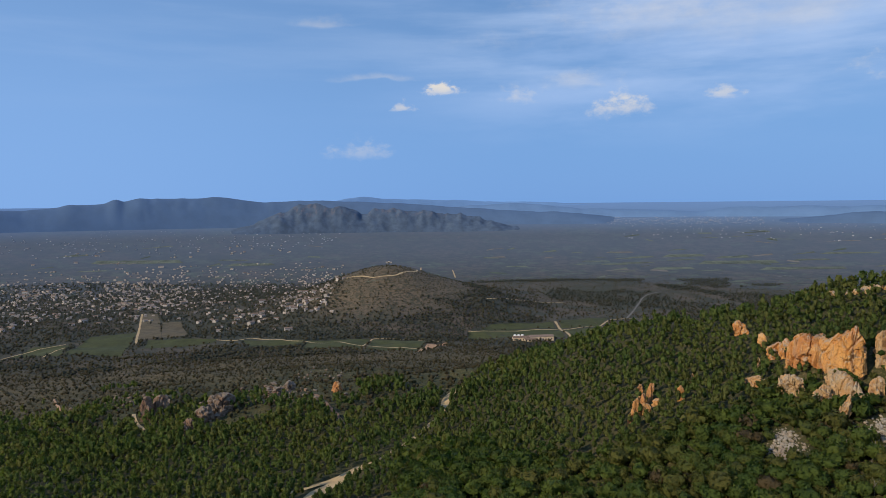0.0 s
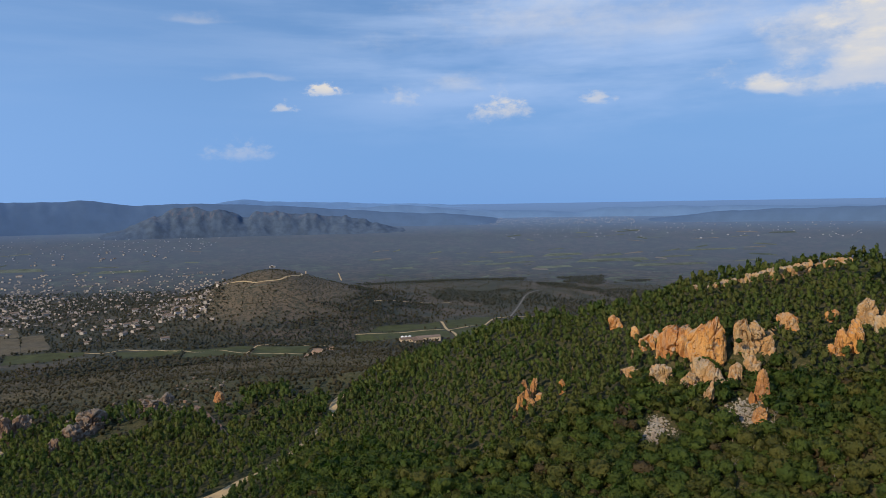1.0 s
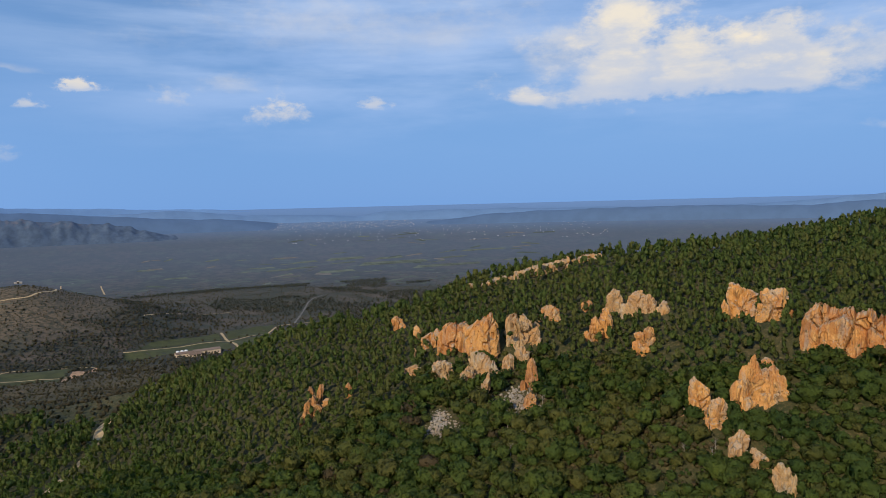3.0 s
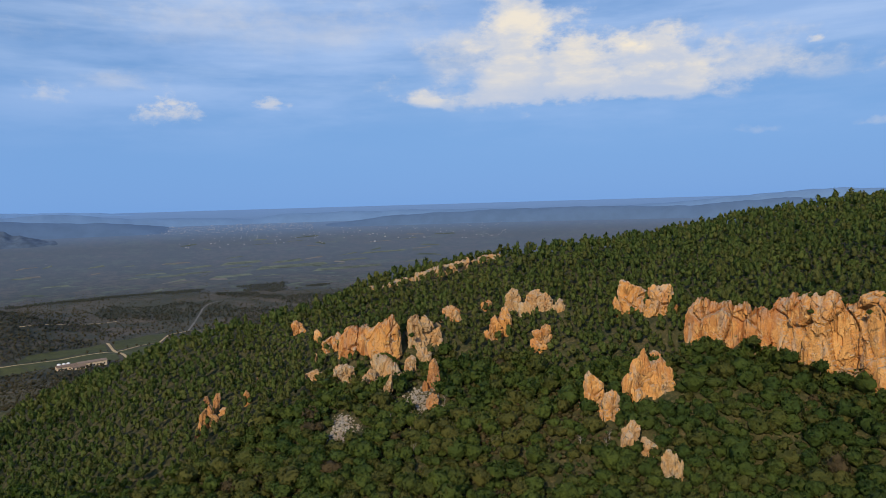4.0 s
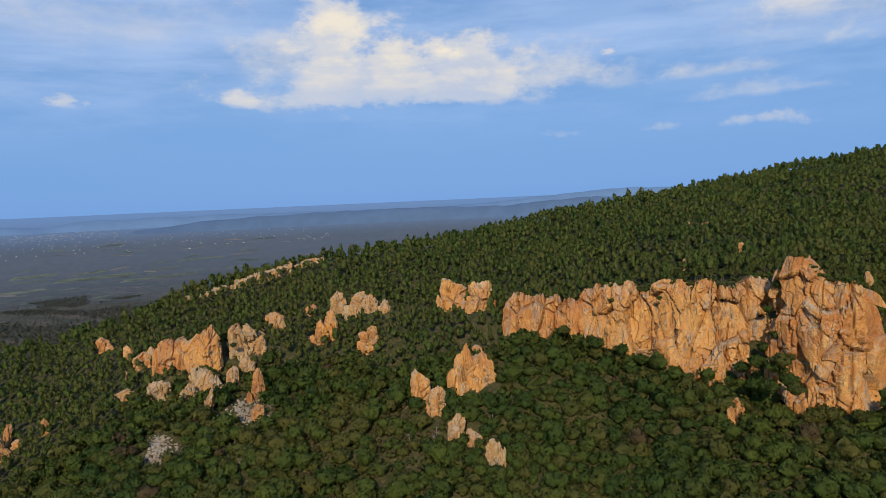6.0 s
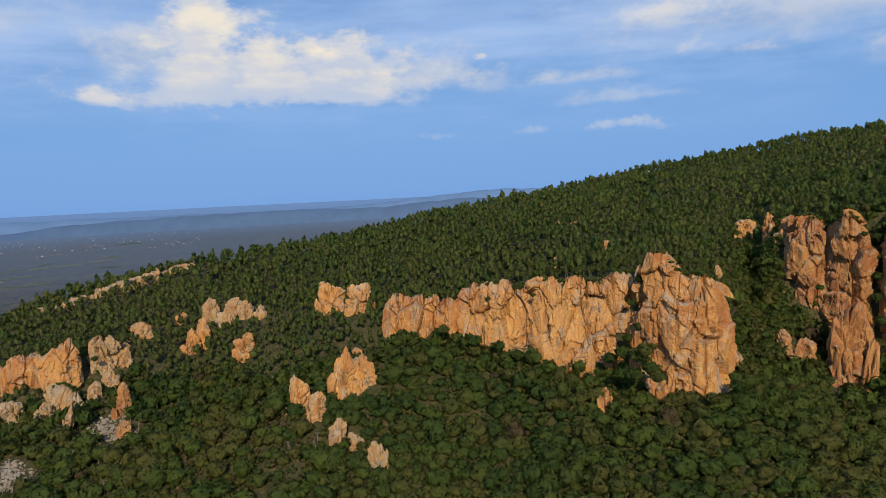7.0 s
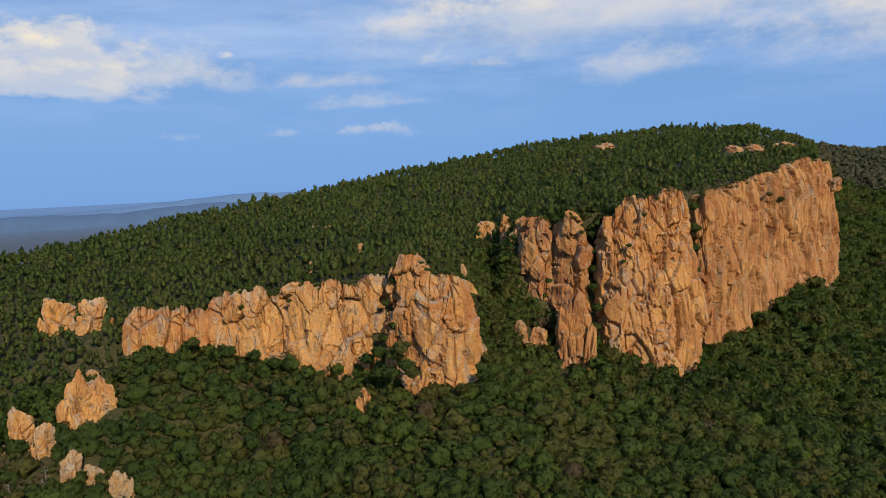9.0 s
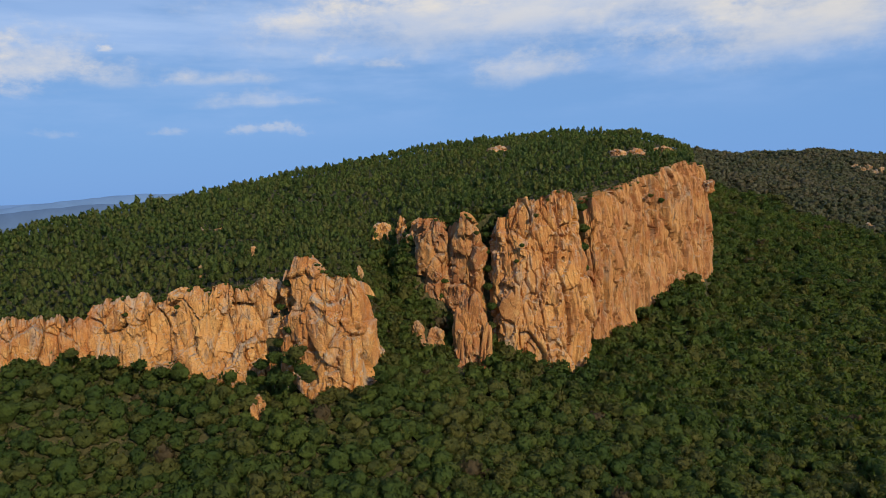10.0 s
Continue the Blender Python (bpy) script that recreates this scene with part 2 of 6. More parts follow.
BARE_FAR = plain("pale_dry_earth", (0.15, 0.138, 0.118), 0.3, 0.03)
ROCK_BROWN = rock_material("brown_grey_rock", (0.21, 0.165, 0.125), (0.28, 0.235, 0.19), (0.22, 0.13, 0.08), (0.24, 0.21, 0.17), (0.08, 0.06, 0.045))
HAMLET = plain("village_plaster", (0.36, 0.31, 0.26), 0.3, 0.05)
WALLS = piece_material("house_plaster", (0.36, 0.33, 0.29), (0.56, 0.52, 0.47))
ROOFS = piece_material("clay_roof", (0.19, 0.135, 0.10), (0.27, 0.205, 0.16))
GLASS_DARK = plain("dark_window_glass", (0.03, 0.035, 0.04), 0.1, 1.0, 0.2)


def land_colour(n, at):
    """Woods, scrub and bare earth in patches, blue lifted for the valley haze."""
    big = n.noise(at, 0.0030, 6.0, 0.6)
    mid = n.noise(at, 0.016, 7.0, 0.7)
    fine = n.noise(at, 0.11, 5.0, 0.7)
    c = n.mix(n.ramp(big, 0.42, 0.58), (0.060, 0.060, 0.042), (0.104, 0.082, 0.060))
    c = n.mix(n.math("MULTIPLY", n.ramp(mid, 0.54, 0.68), 0.6), c, (0.140, 0.108, 0.076))
    c = n.mix(n.math("MULTIPLY", n.ramp(mid, 0.53, 0.42), 0.85), c, (0.044, 0.050, 0.036))
    c = n.mix(n.math("MULTIPLY", n.ramp(fine, 0.44, 0.60), 0.7), c, (0.048, 0.052, 0.036))
    pale = n.math("MULTIPLY", n.ramp(n.noise(at, 0.022, 6.0, 0.75), 0.64, 0.70), n.ramp(fine, 0.5, 0.4))
    return n.mix(pale, c, (0.24, 0.185, 0.125)), mid, fine


def ground_material():
    m, n, b = material("forest_and_scrub_ground", 0.95)
    at = n.add("ShaderNodeNewGeometry").outputs["Position"]
    c, mid, fine = land_colour(n, at)
    high = n.add("ShaderNodeSeparateXYZ")
    n.feed(high.inputs[0], at)
    away = n.add("ShaderNodeVectorMath", operation="LENGTH")
    n.feed(away.inputs[0], at)
    # leaf litter, dry grass and earth under the hillside trees
    litter = n.mix(n.ramp(fine, 0.42, 0.60), (0.062, 0.060, 0.022), (0.035, 0.042, 0.013))
    litter = n.mix(n.math("MULTIPLY", n.ramp(mid, 0.56, 0.70), 0.45), litter, (0.15, 0.105, 0.055))
    tufts = n.noise(at, 0.55, 6.0, 0.75)
    litter = n.mix(n.ramp(tufts, 0.52, 0.64, 0.0, 0.75), litter, (0.17, 0.125, 0.060))
    litter = n.mix(n.ramp(tufts, 0.47, 0.36, 0.0, 0.8), litter, (0.020, 0.026, 0.009))
    # dry brown earth and grass under the scrub of the lower slope
    slope = n.mix(n.ramp(fine, 0.42, 0.58), (0.120, 0.090, 0.044), (0.058, 0.052, 0.024))
    c = n.mix(n.ramp(away.outputs["Value"], 1500.0, 1150.0, 0.0, 0.8), c, n.mix(n.ramp(tufts, 0.50, 0.62, 0.0, 0.5), slope, (0.20, 0.155, 0.085)))
    # the dry brown scrub hill in the valley
    off = n.add("ShaderNodeVectorMath", operation="DISTANCE")
    n.feed(off.inputs[0], at)
    off.inputs[1].default_value = (-150.0, 1880.0, 60.0)
    c = n.mix(n.math("MULTIPLY", n.ramp(n.math("ADD", off.outputs["Value"], n.math("MULTIPLY", mid, 160.0)), 360.0, 240.0), 0.8), c, n.mix(n.ramp(fine, 0.44, 0.58), (0.150, 0.112, 0.070), (0.060, 0.056, 0.036)))
    c = n.mix(n.math("MULTIPLY", n.ramp(high.outputs[2], 35.0, 110.0, 0.0, 0.9), n.ramp(away.outputs["Value"], 1650.0, 1500.0)), c, litter)
    n.feed(b.inputs["Base Color"], c)
    bump(n, b, n.math("ADD", n.math("ADD", fine, mid), n.math("MULTIPLY", tufts, 0.4)), 0.8, 2.0)
    return m


def plain_material():
    """The far valley: the same land, haze mixed into its colour, bluer towards the horizon."""
    m, n, b = material("hazy_valley_land", 1.0)
    at = n.add("ShaderNodeNewGeometry").outputs["Position"]
    far = n.add("ShaderNodeVectorMath", operation="LENGTH")
    n.feed(far.inputs[0], at)
    c, mid, fine = land_colour(n, at)
    strips = n.noise(at, 0.010, 5.0, 0.6)
    c = n.mix(n.math("MULTIPLY", n.ramp(strips, 0.54, 0.60), 0.8), c, (0.092, 0.110, 0.060))
    c = n.mix(n.math("MULTIPLY", n.ramp(n.noise(at, 0.0045, 5.0, 0.6), 0.54, 0.62), 0.7), c, (0.105, 0.082, 0.058))
    c = n.mix(n.math("MULTIPLY", n.ramp(n.noise(at, 0.020, 5.0, 0.7), 0.66, 0.70), 0.9), c, (0.26, 0.23, 0.19))
    copse = n.noise(at, 0.030, 6.0, 0.75)
    c = n.mix(n.ramp(copse, 0.46, 0.60, 0.0, 0.8), c, (0.030, 0.036, 0.030))
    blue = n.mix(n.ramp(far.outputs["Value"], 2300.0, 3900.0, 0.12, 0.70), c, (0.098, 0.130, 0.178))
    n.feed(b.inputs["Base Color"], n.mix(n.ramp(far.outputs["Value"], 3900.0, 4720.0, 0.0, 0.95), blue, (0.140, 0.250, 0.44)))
    return m


def hazy(name, color, vary=0.2, scale=0.01, crags=None):
    """Far hills, only a blue outline left: the haze is in their base colour."""
    m, n, b = material(name, 1.0)
    at = n.add("ShaderNodeNewGeometry").outputs["Position"]
    v = n.noise(at, scale, 6.0, 0.6)
    c = n.mix(n.ramp(v, 0.35, 0.65), tuple(x * (1 - vary) for x in color), tuple(x * (1 + vary) for x in color))
    if crags:
        # pale rock where the slope is too steep for trees
        tilt = n.add("ShaderNodeSeparateXYZ")
        n.feed(tilt.inputs[0], n.add("ShaderNodeNewGeometry").outputs["Normal"])
        high = n.add("ShaderNodeSeparateXYZ")
        n.feed(high.inputs[0], at)
        bare = n.math("MULTIPLY", n.ramp(n.noise(at, 0.035, 6.0, 0.65, (1, 1, 0.5)), 0.50, 0.60), n.ramp(high.outputs[2], 215.0, 262.0))
        c = n.mix(n.math("MULTIPLY", bare, 0.8), c, crags)
    n.feed(b.inputs["Base Color"], c)
    return m


GROUND = ground_material()
FAR_LAND = plain_material()
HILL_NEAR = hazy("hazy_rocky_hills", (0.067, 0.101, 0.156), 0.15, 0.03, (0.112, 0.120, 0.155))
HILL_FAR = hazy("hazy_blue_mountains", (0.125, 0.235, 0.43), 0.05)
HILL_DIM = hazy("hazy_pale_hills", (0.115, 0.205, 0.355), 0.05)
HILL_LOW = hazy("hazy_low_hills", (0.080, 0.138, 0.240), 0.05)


# ---- numeric helpers ----
rng = np.random.default_rng(7)


def vnoise(p, seed=0):
    """Smooth value noise of points (N, 3), from -1 to 1."""
    i = np.floor(p).astype(np.int64)
    f = p - i
    f = f * f * (3 - 2 * f)
    total = 0.0
    for dx in (0, 1):
        for dy in (0, 1):
            for dz in (0, 1):
                h = (i[:, 0] + dx) * 374761393 + (i[:, 1] + dy) * 668265263 + (i[:, 2] + dz) * 2147483647 + seed * 974634777
                h = (h ^ (h >> 13)) * 1274126177 & 0x7FFFFFFF
                h = (h ^ (h >> 16)) & 0xFFFF
                w = (f[:, 0] if dx else 1 - f[:, 0]) * (f[:, 1] if dy else 1 - f[:, 1]) * (f[:, 2] if dz else 1 - f[:, 2])
                total = total + w * h
    return total / 32767.5 - 1


def fbm(p, seed=0, octaves=4, gain=0.5):
    total, a = 0.0, 1.0
    for k in range(octaves):
        total = total + a * vnoise(p * 2.0 ** k + 17.3 * k, seed + k)
        a *= gain
    return total


def cells(p, seed):
    """Nearest random cell centre of points (N, 3) in cell units: two nearest distances, three random numbers, offset from the centre."""
    base = np.floor(p).astype(np.int64)
    n = len(p)
    f1, f2 = np.full(n, 9.0), np.full(n, 9.0)
    rnd, off = np.zeros((n, 3)), np.zeros((n, 3))
    for dx in (-1, 0, 1):
        for dy in (-1, 0, 1):
            for dz in (-1, 0, 1):
                c = base + (dx, dy, dz)
                h = c[:, 0] * 374761393 + c[:, 1] * 668265263 + c[:, 2] * 1440662683 + seed * 974634777
                r = []
                for k in range(6):
                    h = ((h ^ (h >> 15)) * 2246822519 + 3266489917 + k) & 0x7FFFFFFF
                    r.append((h >> 7 & 0xFFFF) / 65535.0)
                d = p - c - np.stack(r[:3], 1)
                dist = np.sqrt((d * d).sum(1))
                new_near = dist < f1
                f2 = np.where(new_near, f1, np.minimum(f2, dist))
                f1 = np.where(new_near, dist, f1)
                rnd[new_near] = np.stack(r[3:], 1)[new_near]
                off[new_near] = d[new_near]
    return f1, f2, rnd, off


def facets(p, size, seed, amp, tilt, crack, width=0.10):
    """Relief of broken rock: each cell stands proud by its own amount, leans its own way, and is parted from the next by a crack."""
    f1, f2, rnd, off = cells(p / np.asarray(size, float), seed)
    return amp * (rnd[:, 0] * 2 - 1) + tilt * ((rnd[:, 1] - 0.5) * (off[:, 0] + off[:, 1]) + (rnd[:, 2] - 0.5) * 1.6 * off[:, 2]) - crack * np.exp(-((f2 - f1) / width) ** 2)


def mesh_of(name, verts, faces, mat, smooth=False, tone=None, normals=None):
    """A mesh from numpy arrays; all faces have the same number of corners."""
    verts, faces = np.asarray(verts, np.float32), np.asarray(faces, np.int32)
    if tone is None and faces.max() + 1 > 0:
        used, back = np.unique(faces, return_inverse=True)
        verts, faces = verts[used], back.reshape(faces.shape).astype(np.int32)
    me = bpy.data.meshes.new(name)
    k = faces.shape[1]
    me.vertices.add(len(verts))
    me.vertices.foreach_set("co", verts.ravel())
    me.loops.add(faces.size)
    me.loops.foreach_set("vertex_index", faces.ravel())
    me.polygons.add(len(faces))
    me.polygons.foreach_set("loop_start", np.arange(0, faces.size, k, dtype=np.int32))
    me.polygons.foreach_set("use_smooth", np.full(len(faces), smooth))
    if tone is not None:
        me.attributes.new("tone", "FLOAT", "POINT").data.foreach_set("value", np.asarray(tone, np.float32))
    me.materials.append(mat)
    me.update(calc_edges=True)
    me.validate()
    if normals is not None:
        me.normals_split_custom_set_from_vertices(np.asarray(normals, np.float32))
    return me


def grid_faces(rows, cols, wrap=False):
    i, j = np.meshgrid(np.arange(rows - 1), np.arange(cols if wrap else cols - 1), indexing="ij")
    a, b = i * cols + j, i * cols + (j + 1) % cols
    return np.stack([a, b, b + cols, a + cols], -1).reshape(-1, 4)


def part(name, me, parent, label=""):
    ob = new(name, me)
    ob.parent = parent
    return tagged(ob, label)


def thing(name, label, category, group="", at=(0, 0, 0), kind=""):
    ob = new(name)
    ob.location = at
    return tagged(ob, label, category, group, kind)


# ---- the lie of the land ----
# Profiles outward from below the camera: distance and height of the near foot, the lower slope, the foot of the rocks, the rock step,
# the slope above, the crest, the slope behind it and the foot in the valley.
PROFILES = []


def profile(az, *rz):
    PROFILES.append((az, *rz))


profile(-60, 500, 118, 600, 108, 700, 98, 760, 92, 820, 86, 1000, 62, 1150, 40, 1300, 26, 1500, 12)
profile(-33, 500, 118, 600, 108, 700, 97, 760, 90, 820, 84, 1000, 60, 1150, 40, 1300, 26, 1500, 12)
profile(-17, 400, 133, 520, 122, 640, 112, 690, 110, 720, 108, 900, 82, 1100, 52, 1280, 32, 1500, 12)
profile(0, 360, 142, 470, 138, 560, 132, 600, 131, 640, 130, 720, 124, 860, 92, 1080, 52, 1450, 12)
profile(10, 340, 152, 400, 163, 450, 168, 480, 170, 510, 172, 560, 177, 640, 172, 850, 92, 1430, 12)
profile(16, 330, 157, 390, 172, 430, 180, 460, 184, 490, 187, 540, 195, 610, 196, 830, 110, 1420, 12)
profile(22.5, 320, 168, 370, 182, 410, 192, 440, 196, 470, 199, 520, 208, 590, 211, 830, 120, 1420, 12)
profile(29, 300, 168, 350, 181, 400, 194, 430, 205, 446, 219, 500, 227, 575, 233, 830, 130, 1450, 12)
profile(39, 300, 165, 350, 180, 390, 196, 420, 208, 440, 216, 500, 233, 600, 255, 850, 150, 1500, 12)
profile(46, 295, 163, 340, 182, 380, 200, 410, 211, 430, 219, 500, 236, 640, 262, 900, 170, 1600, 12)
profile(55, 290, 165, 330, 185, 370, 212, 398, 225, 412, 233, 470, 244, 700, 271, 980, 190, 1700, 12)
profile(63, 285, 167, 330, 183, 372, 211, 388, 219, 400, 248, 480, 259, 780, 286, 1080, 200, 1800, 12)
profile(70, 280, 168, 315, 183, 350, 201, 369, 208, 382, 251, 480, 267, 850, 302, 1150, 220, 1850, 12)
profile(76, 276, 169, 305, 182, 333, 198, 353, 203, 366, 257, 480, 269, 930, 322, 1250, 250, 1900, 12)
profile(80, 275, 169, 305, 182, 335, 198, 357, 204, 372, 248, 480, 259, 970, 330, 1300, 280, 1950, 20)
profile(82.5, 275, 169, 320, 186, 365, 203, 400, 219, 425, 231, 500, 260, 990, 337, 1300, 290, 1950, 30)
profile(84.5, 275, 168, 330, 185, 385, 207, 425, 230, 455, 270, 540, 281, 1000, 342, 1320, 300, 1950, 40)
profile(88.5, 280, 167, 340, 180, 400, 197, 424, 202, 440, 277, 560, 290, 1030, 350, 1350, 310, 1950, 60)
profile(92, 284, 165, 350, 178, 410, 195, 427, 200, 441, 277, 570, 296, 1050, 356, 1370, 315, 1950, 80)
profile(97, 290, 163, 370, 174, 455, 183, 466, 186, 480, 290, 600, 304, 1080, 363, 1400, 330, 1950, 120)
profile(102.6, 300, 161, 420, 172, 540, 191, 556, 196, 570, 293, 660, 312, 1000, 353, 1400, 320, 1950, 150)
profile(106.9, 310, 159, 460, 168, 625, 209, 645, 216, 660, 304, 760, 307, 1050, 320, 1450, 339, 1950, 180)
profile(107.25, 313, 158, 470, 164, 640, 186, 690, 196, 740, 206, 800, 222, 1080, 275, 1470, 340, 1950, 230)
profile(109, 315, 158, 480, 162, 640, 172, 720, 184, 800, 198, 950, 228, 1150, 275, 1480, 331, 1950, 260)
profile(112.2, 320, 157, 480, 158, 630, 165, 725, 177, 815, 192, 965, 221, 1165, 264, 1500, 324, 1965, 266)
profile(114.7, 328, 156, 480, 154, 620, 157, 733, 171, 830, 188, 980, 215, 1180, 256, 1540, 329, 1980, 272)
profile(119, 340, 155, 480, 150, 600, 148, 740, 162, 850, 180, 1000, 205, 1200, 240, 1600, 312, 2000, 280)
profile(140, 340, 155, 480, 150, 600, 150, 740, 165, 850, 185, 1000, 210, 1200, 245, 1600, 315, 2000, 290)
profile(220, 340, 150, 480, 150, 600, 150, 740, 160, 850, 170, 1000, 180, 1200, 190, 1600, 200, 2000, 200)
profile(300, 500, 120, 600, 108, 700, 97, 760, 90, 820, 84, 1000, 60, 1150, 40, 1300, 26, 1500, 12)

FLAT, SPREAD = 2500.0, 2200.0


def shrink(true_r):
    """Distances past 2.5 km are drawn together, so that the whole valley lies within 4.7 km."""
    x = np.maximum(true_r - FLAT, 0) / SPREAD
    return np.where(true_r > FLAT, FLAT + SPREAD * x / (1 + x), true_r)


def stretch(r):
    x = np.clip((r - FLAT) / SPREAD, 0, 0.999)
    return np.where(r > FLAT, FLAT + SPREAD * x / (1 - x), r)


AZ = np.concatenate([np.arange(-60, -44, 2.0), np.arange(-44, 130, 0.5), np.arange(130, 299, 4.0), [300.0]])


def land():
    """Distance and height of the ground along each azimuth, row by row outward."""
    tab = np.array([[0, 0, 140] + list(p[1:]) for p in PROFILES], float)[:, 1:]
    knots = np.array([p[0] for p in PROFILES], float)
    tab = np.stack([np.interp(AZ, knots, tab[:, i]) for i in range(tab.shape[1])], 1)
    tab = tab.reshape(len(AZ), -1, 2)
    steps = (12, 16, 14, 8, 10, 24, 46, 30, 26)
    rows = [tab[:, 0]]
    for k, m in enumerate(steps):
        for f in np.arange(1, m + 1) / m:
            rows.append(tab[:, k] * (1 - f) + tab[:, k + 1] * f)
    foot = rows[-1]
    for f in np.linspace(0, 1, 121)[1:]:
        r = foot[:, 0] * (1 - f) + 4690 * f
        rows.append(np.stack([r, foot[:, 1] * np.exp(-f * 6)], 1))
    rows = np.stack(rows, 1)
    # soften the knees of the profiles away from the rock step
    r, z = rows[..., 0], rows[..., 1]
    for _ in range(6):
        soft = (z[:, :-2] + 2 * z[:, 1:-1] + z[:, 2:]) / 4
        keep = (np.abs(z[:, 2:] - z[:, :-2]) / np.maximum(r[:, 2:] - r[:, :-2], 1e-6) < 0.9)
        z[:, 1:-1] = np.where(keep, soft, z[:, 1:-1])
    return r, z


LR, LZ = land()
a = np.radians(AZ)[:, None]
LX, LY = LR * np.sin(a), LR * np.cos(a)
p = np.stack([LX.ravel(), LY.ravel(), np.zeros(LX.size)], 1)
rough = fbm(p / 70, 3, 5) * 4.5
rough = rough.reshape(LX.shape) * np.clip((LR - 150) / 200, 0.2, 1) * np.clip((2600 - LR) / 1200, 0.06, 1)
LZ = LZ + rough
# the scrub hill in the valley, and the low swell beside it
for haz, hr, hh, wr, wa in ((-5.0, 1950, 74, 280, 4.6), (-3.0, 1950, 52, 300, 9.0), (2.5, 1900, 26, 240, 4.5), (-11.5, 2000, 22, 260, 4.0), (12.0, 2350, 30, 300, 10.0), (-17.5, 2200, 12, 250, 5)):
    LZ = LZ + hh * np.exp(-((LR - hr) / wr) ** 2 - ((AZ[:, None] - haz) / wa) ** 2) * (1 + 0.0 * LR)
LR = np.maximum(LR, 1e-3)
TRUE = stretch(LR)
LZ = np.where(LR > FLAT, EYE - (EYE - LZ) * LR / TRUE, LZ)

# a regular table of heights for placing things
TR = np.arange(0, 4690, 3.0)
TABLE = np.stack([np.interp(TR, LR[i], LZ[i]) for i in range(len(AZ))])


def height(x, y):
    """Ground height at points."""
    x, y = np.atleast_1d(x).astype(float), np.atleast_1d(y).astype(float)
    az = (np.degrees(np.arctan2(x, y)) + 60) % 360 - 60
    i = np.interp(az, AZ, np.arange(len(AZ)))
    j = np.clip(np.hypot(x, y) / 3.0, 0, len(TR) - 1.001)
    i0, j0 = np.clip(i.astype(int), 0, len(AZ) - 2), j.astype(int)
    fi, fj = i - i0, j - j0
    return (TABLE[i0, j0] * (1 - fi) * (1 - fj) + TABLE[i0 + 1, j0] * fi * (1 - fj) + TABLE[i0, j0 + 1] * (1 - fi) * fj + TABLE[i0 + 1, j0 + 1] * fi * fj)


def spot(az, el, near=150.0):
    """The place on the ground in the direction az, el from the lookout."""
    i = int(np.argmin(np.abs(AZ - az)))
    line = EYE + TR * math.tan(radians(el))
    below = np.nonzero((TABLE[i] >= line) & (TR > near))[0]
    r = TR[below[0]] if len(below) else 4600.0
    x, y = r * math.sin(radians(az)), r * math.cos(radians(az))
    return Vector((x, y, float(height(x, y)[0])))


def build_ground():
    n, m = LR.shape
    v = np.stack([LX, LY, LZ], -1)
    cut = int(np.argmax(LR.min(0) > 2550))
    f = grid_faces(n, m, False)
    f = f[:, ::-1]
    col = (f.min(1) % m)
    near, far = f[col < cut], f[col >= cut]
    tagged(new("ground", mesh_of("ground", v.reshape(-1, 3), near, GROUND, True)), "wooded hillside and dark scrub valley floor with bare earth patches", "ground", kind="structure")
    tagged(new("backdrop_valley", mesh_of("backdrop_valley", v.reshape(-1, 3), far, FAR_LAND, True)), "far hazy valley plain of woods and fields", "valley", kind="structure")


build_ground()


# ---- far hills ----
def hills(name, label, points, r, deep, mat, seed, jag=0.12, freq=0.9, rugged=0.12):
    """A range of hills: its skyline in azimuth and elevation at distance r, with slopes before and behind."""
    azs = np.arange(points[0][0], points[-1][0] + 0.01, 0.14)
    els = np.interp(azs, [q[0] for q in points], [q[1] for q in points])
    k = np.exp(-np.linspace(-2, 2, 7) ** 2)
    els = np.convolve(np.pad(els, 3, mode="edge"), k / k.sum(), "valid")
    els = els + fbm(np.stack([azs * freq, azs * 0, azs * 0], 1), seed, 5) * jag
    s = np.linspace(-1, 1, 41)
    R = r + deep * s[None] + 0 * azs[:, None]
    top = EYE + r * np.tan(np.radians(els))[:, None]
    q = np.stack([(R * np.sin(np.radians(azs))[:, None]).ravel(), (R * np.cos(np.radians(azs))[:, None]).ravel(), np.zeros(R.size)], 1)
    wave = fbm(q / (300 if rugged < 0.15 else 75), seed + 9, 5).reshape(R.shape)
    shape = np.clip(1 - np.abs(s)[None] ** 1.3 + rugged * wave * (1 - (1 - np.abs(s)[None]) ** 6) * (1 - s[None] ** 4), 0, 1)
    shape = shape * np.clip(np.minimum(azs - azs[0], azs[-1] - azs) / 4.0, 0, 1)[:, None] ** 0.8
    foot = height(q[:, 0], q[:, 1]).reshape(R.shape) - 3
    Z = foot + np.maximum(top - foot, 0) * shape
    q[:, 2] = Z.ravel()
    tagged(new(name, mesh_of(name, q, grid_faces(*R.shape)[:, ::-1], mat, True)), label, "hills", kind="structure")


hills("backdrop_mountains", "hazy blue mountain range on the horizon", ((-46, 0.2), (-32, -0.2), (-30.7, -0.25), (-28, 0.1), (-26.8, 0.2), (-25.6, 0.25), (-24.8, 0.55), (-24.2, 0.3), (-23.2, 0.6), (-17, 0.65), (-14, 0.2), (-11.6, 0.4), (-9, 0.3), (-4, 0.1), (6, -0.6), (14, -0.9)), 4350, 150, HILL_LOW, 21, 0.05)
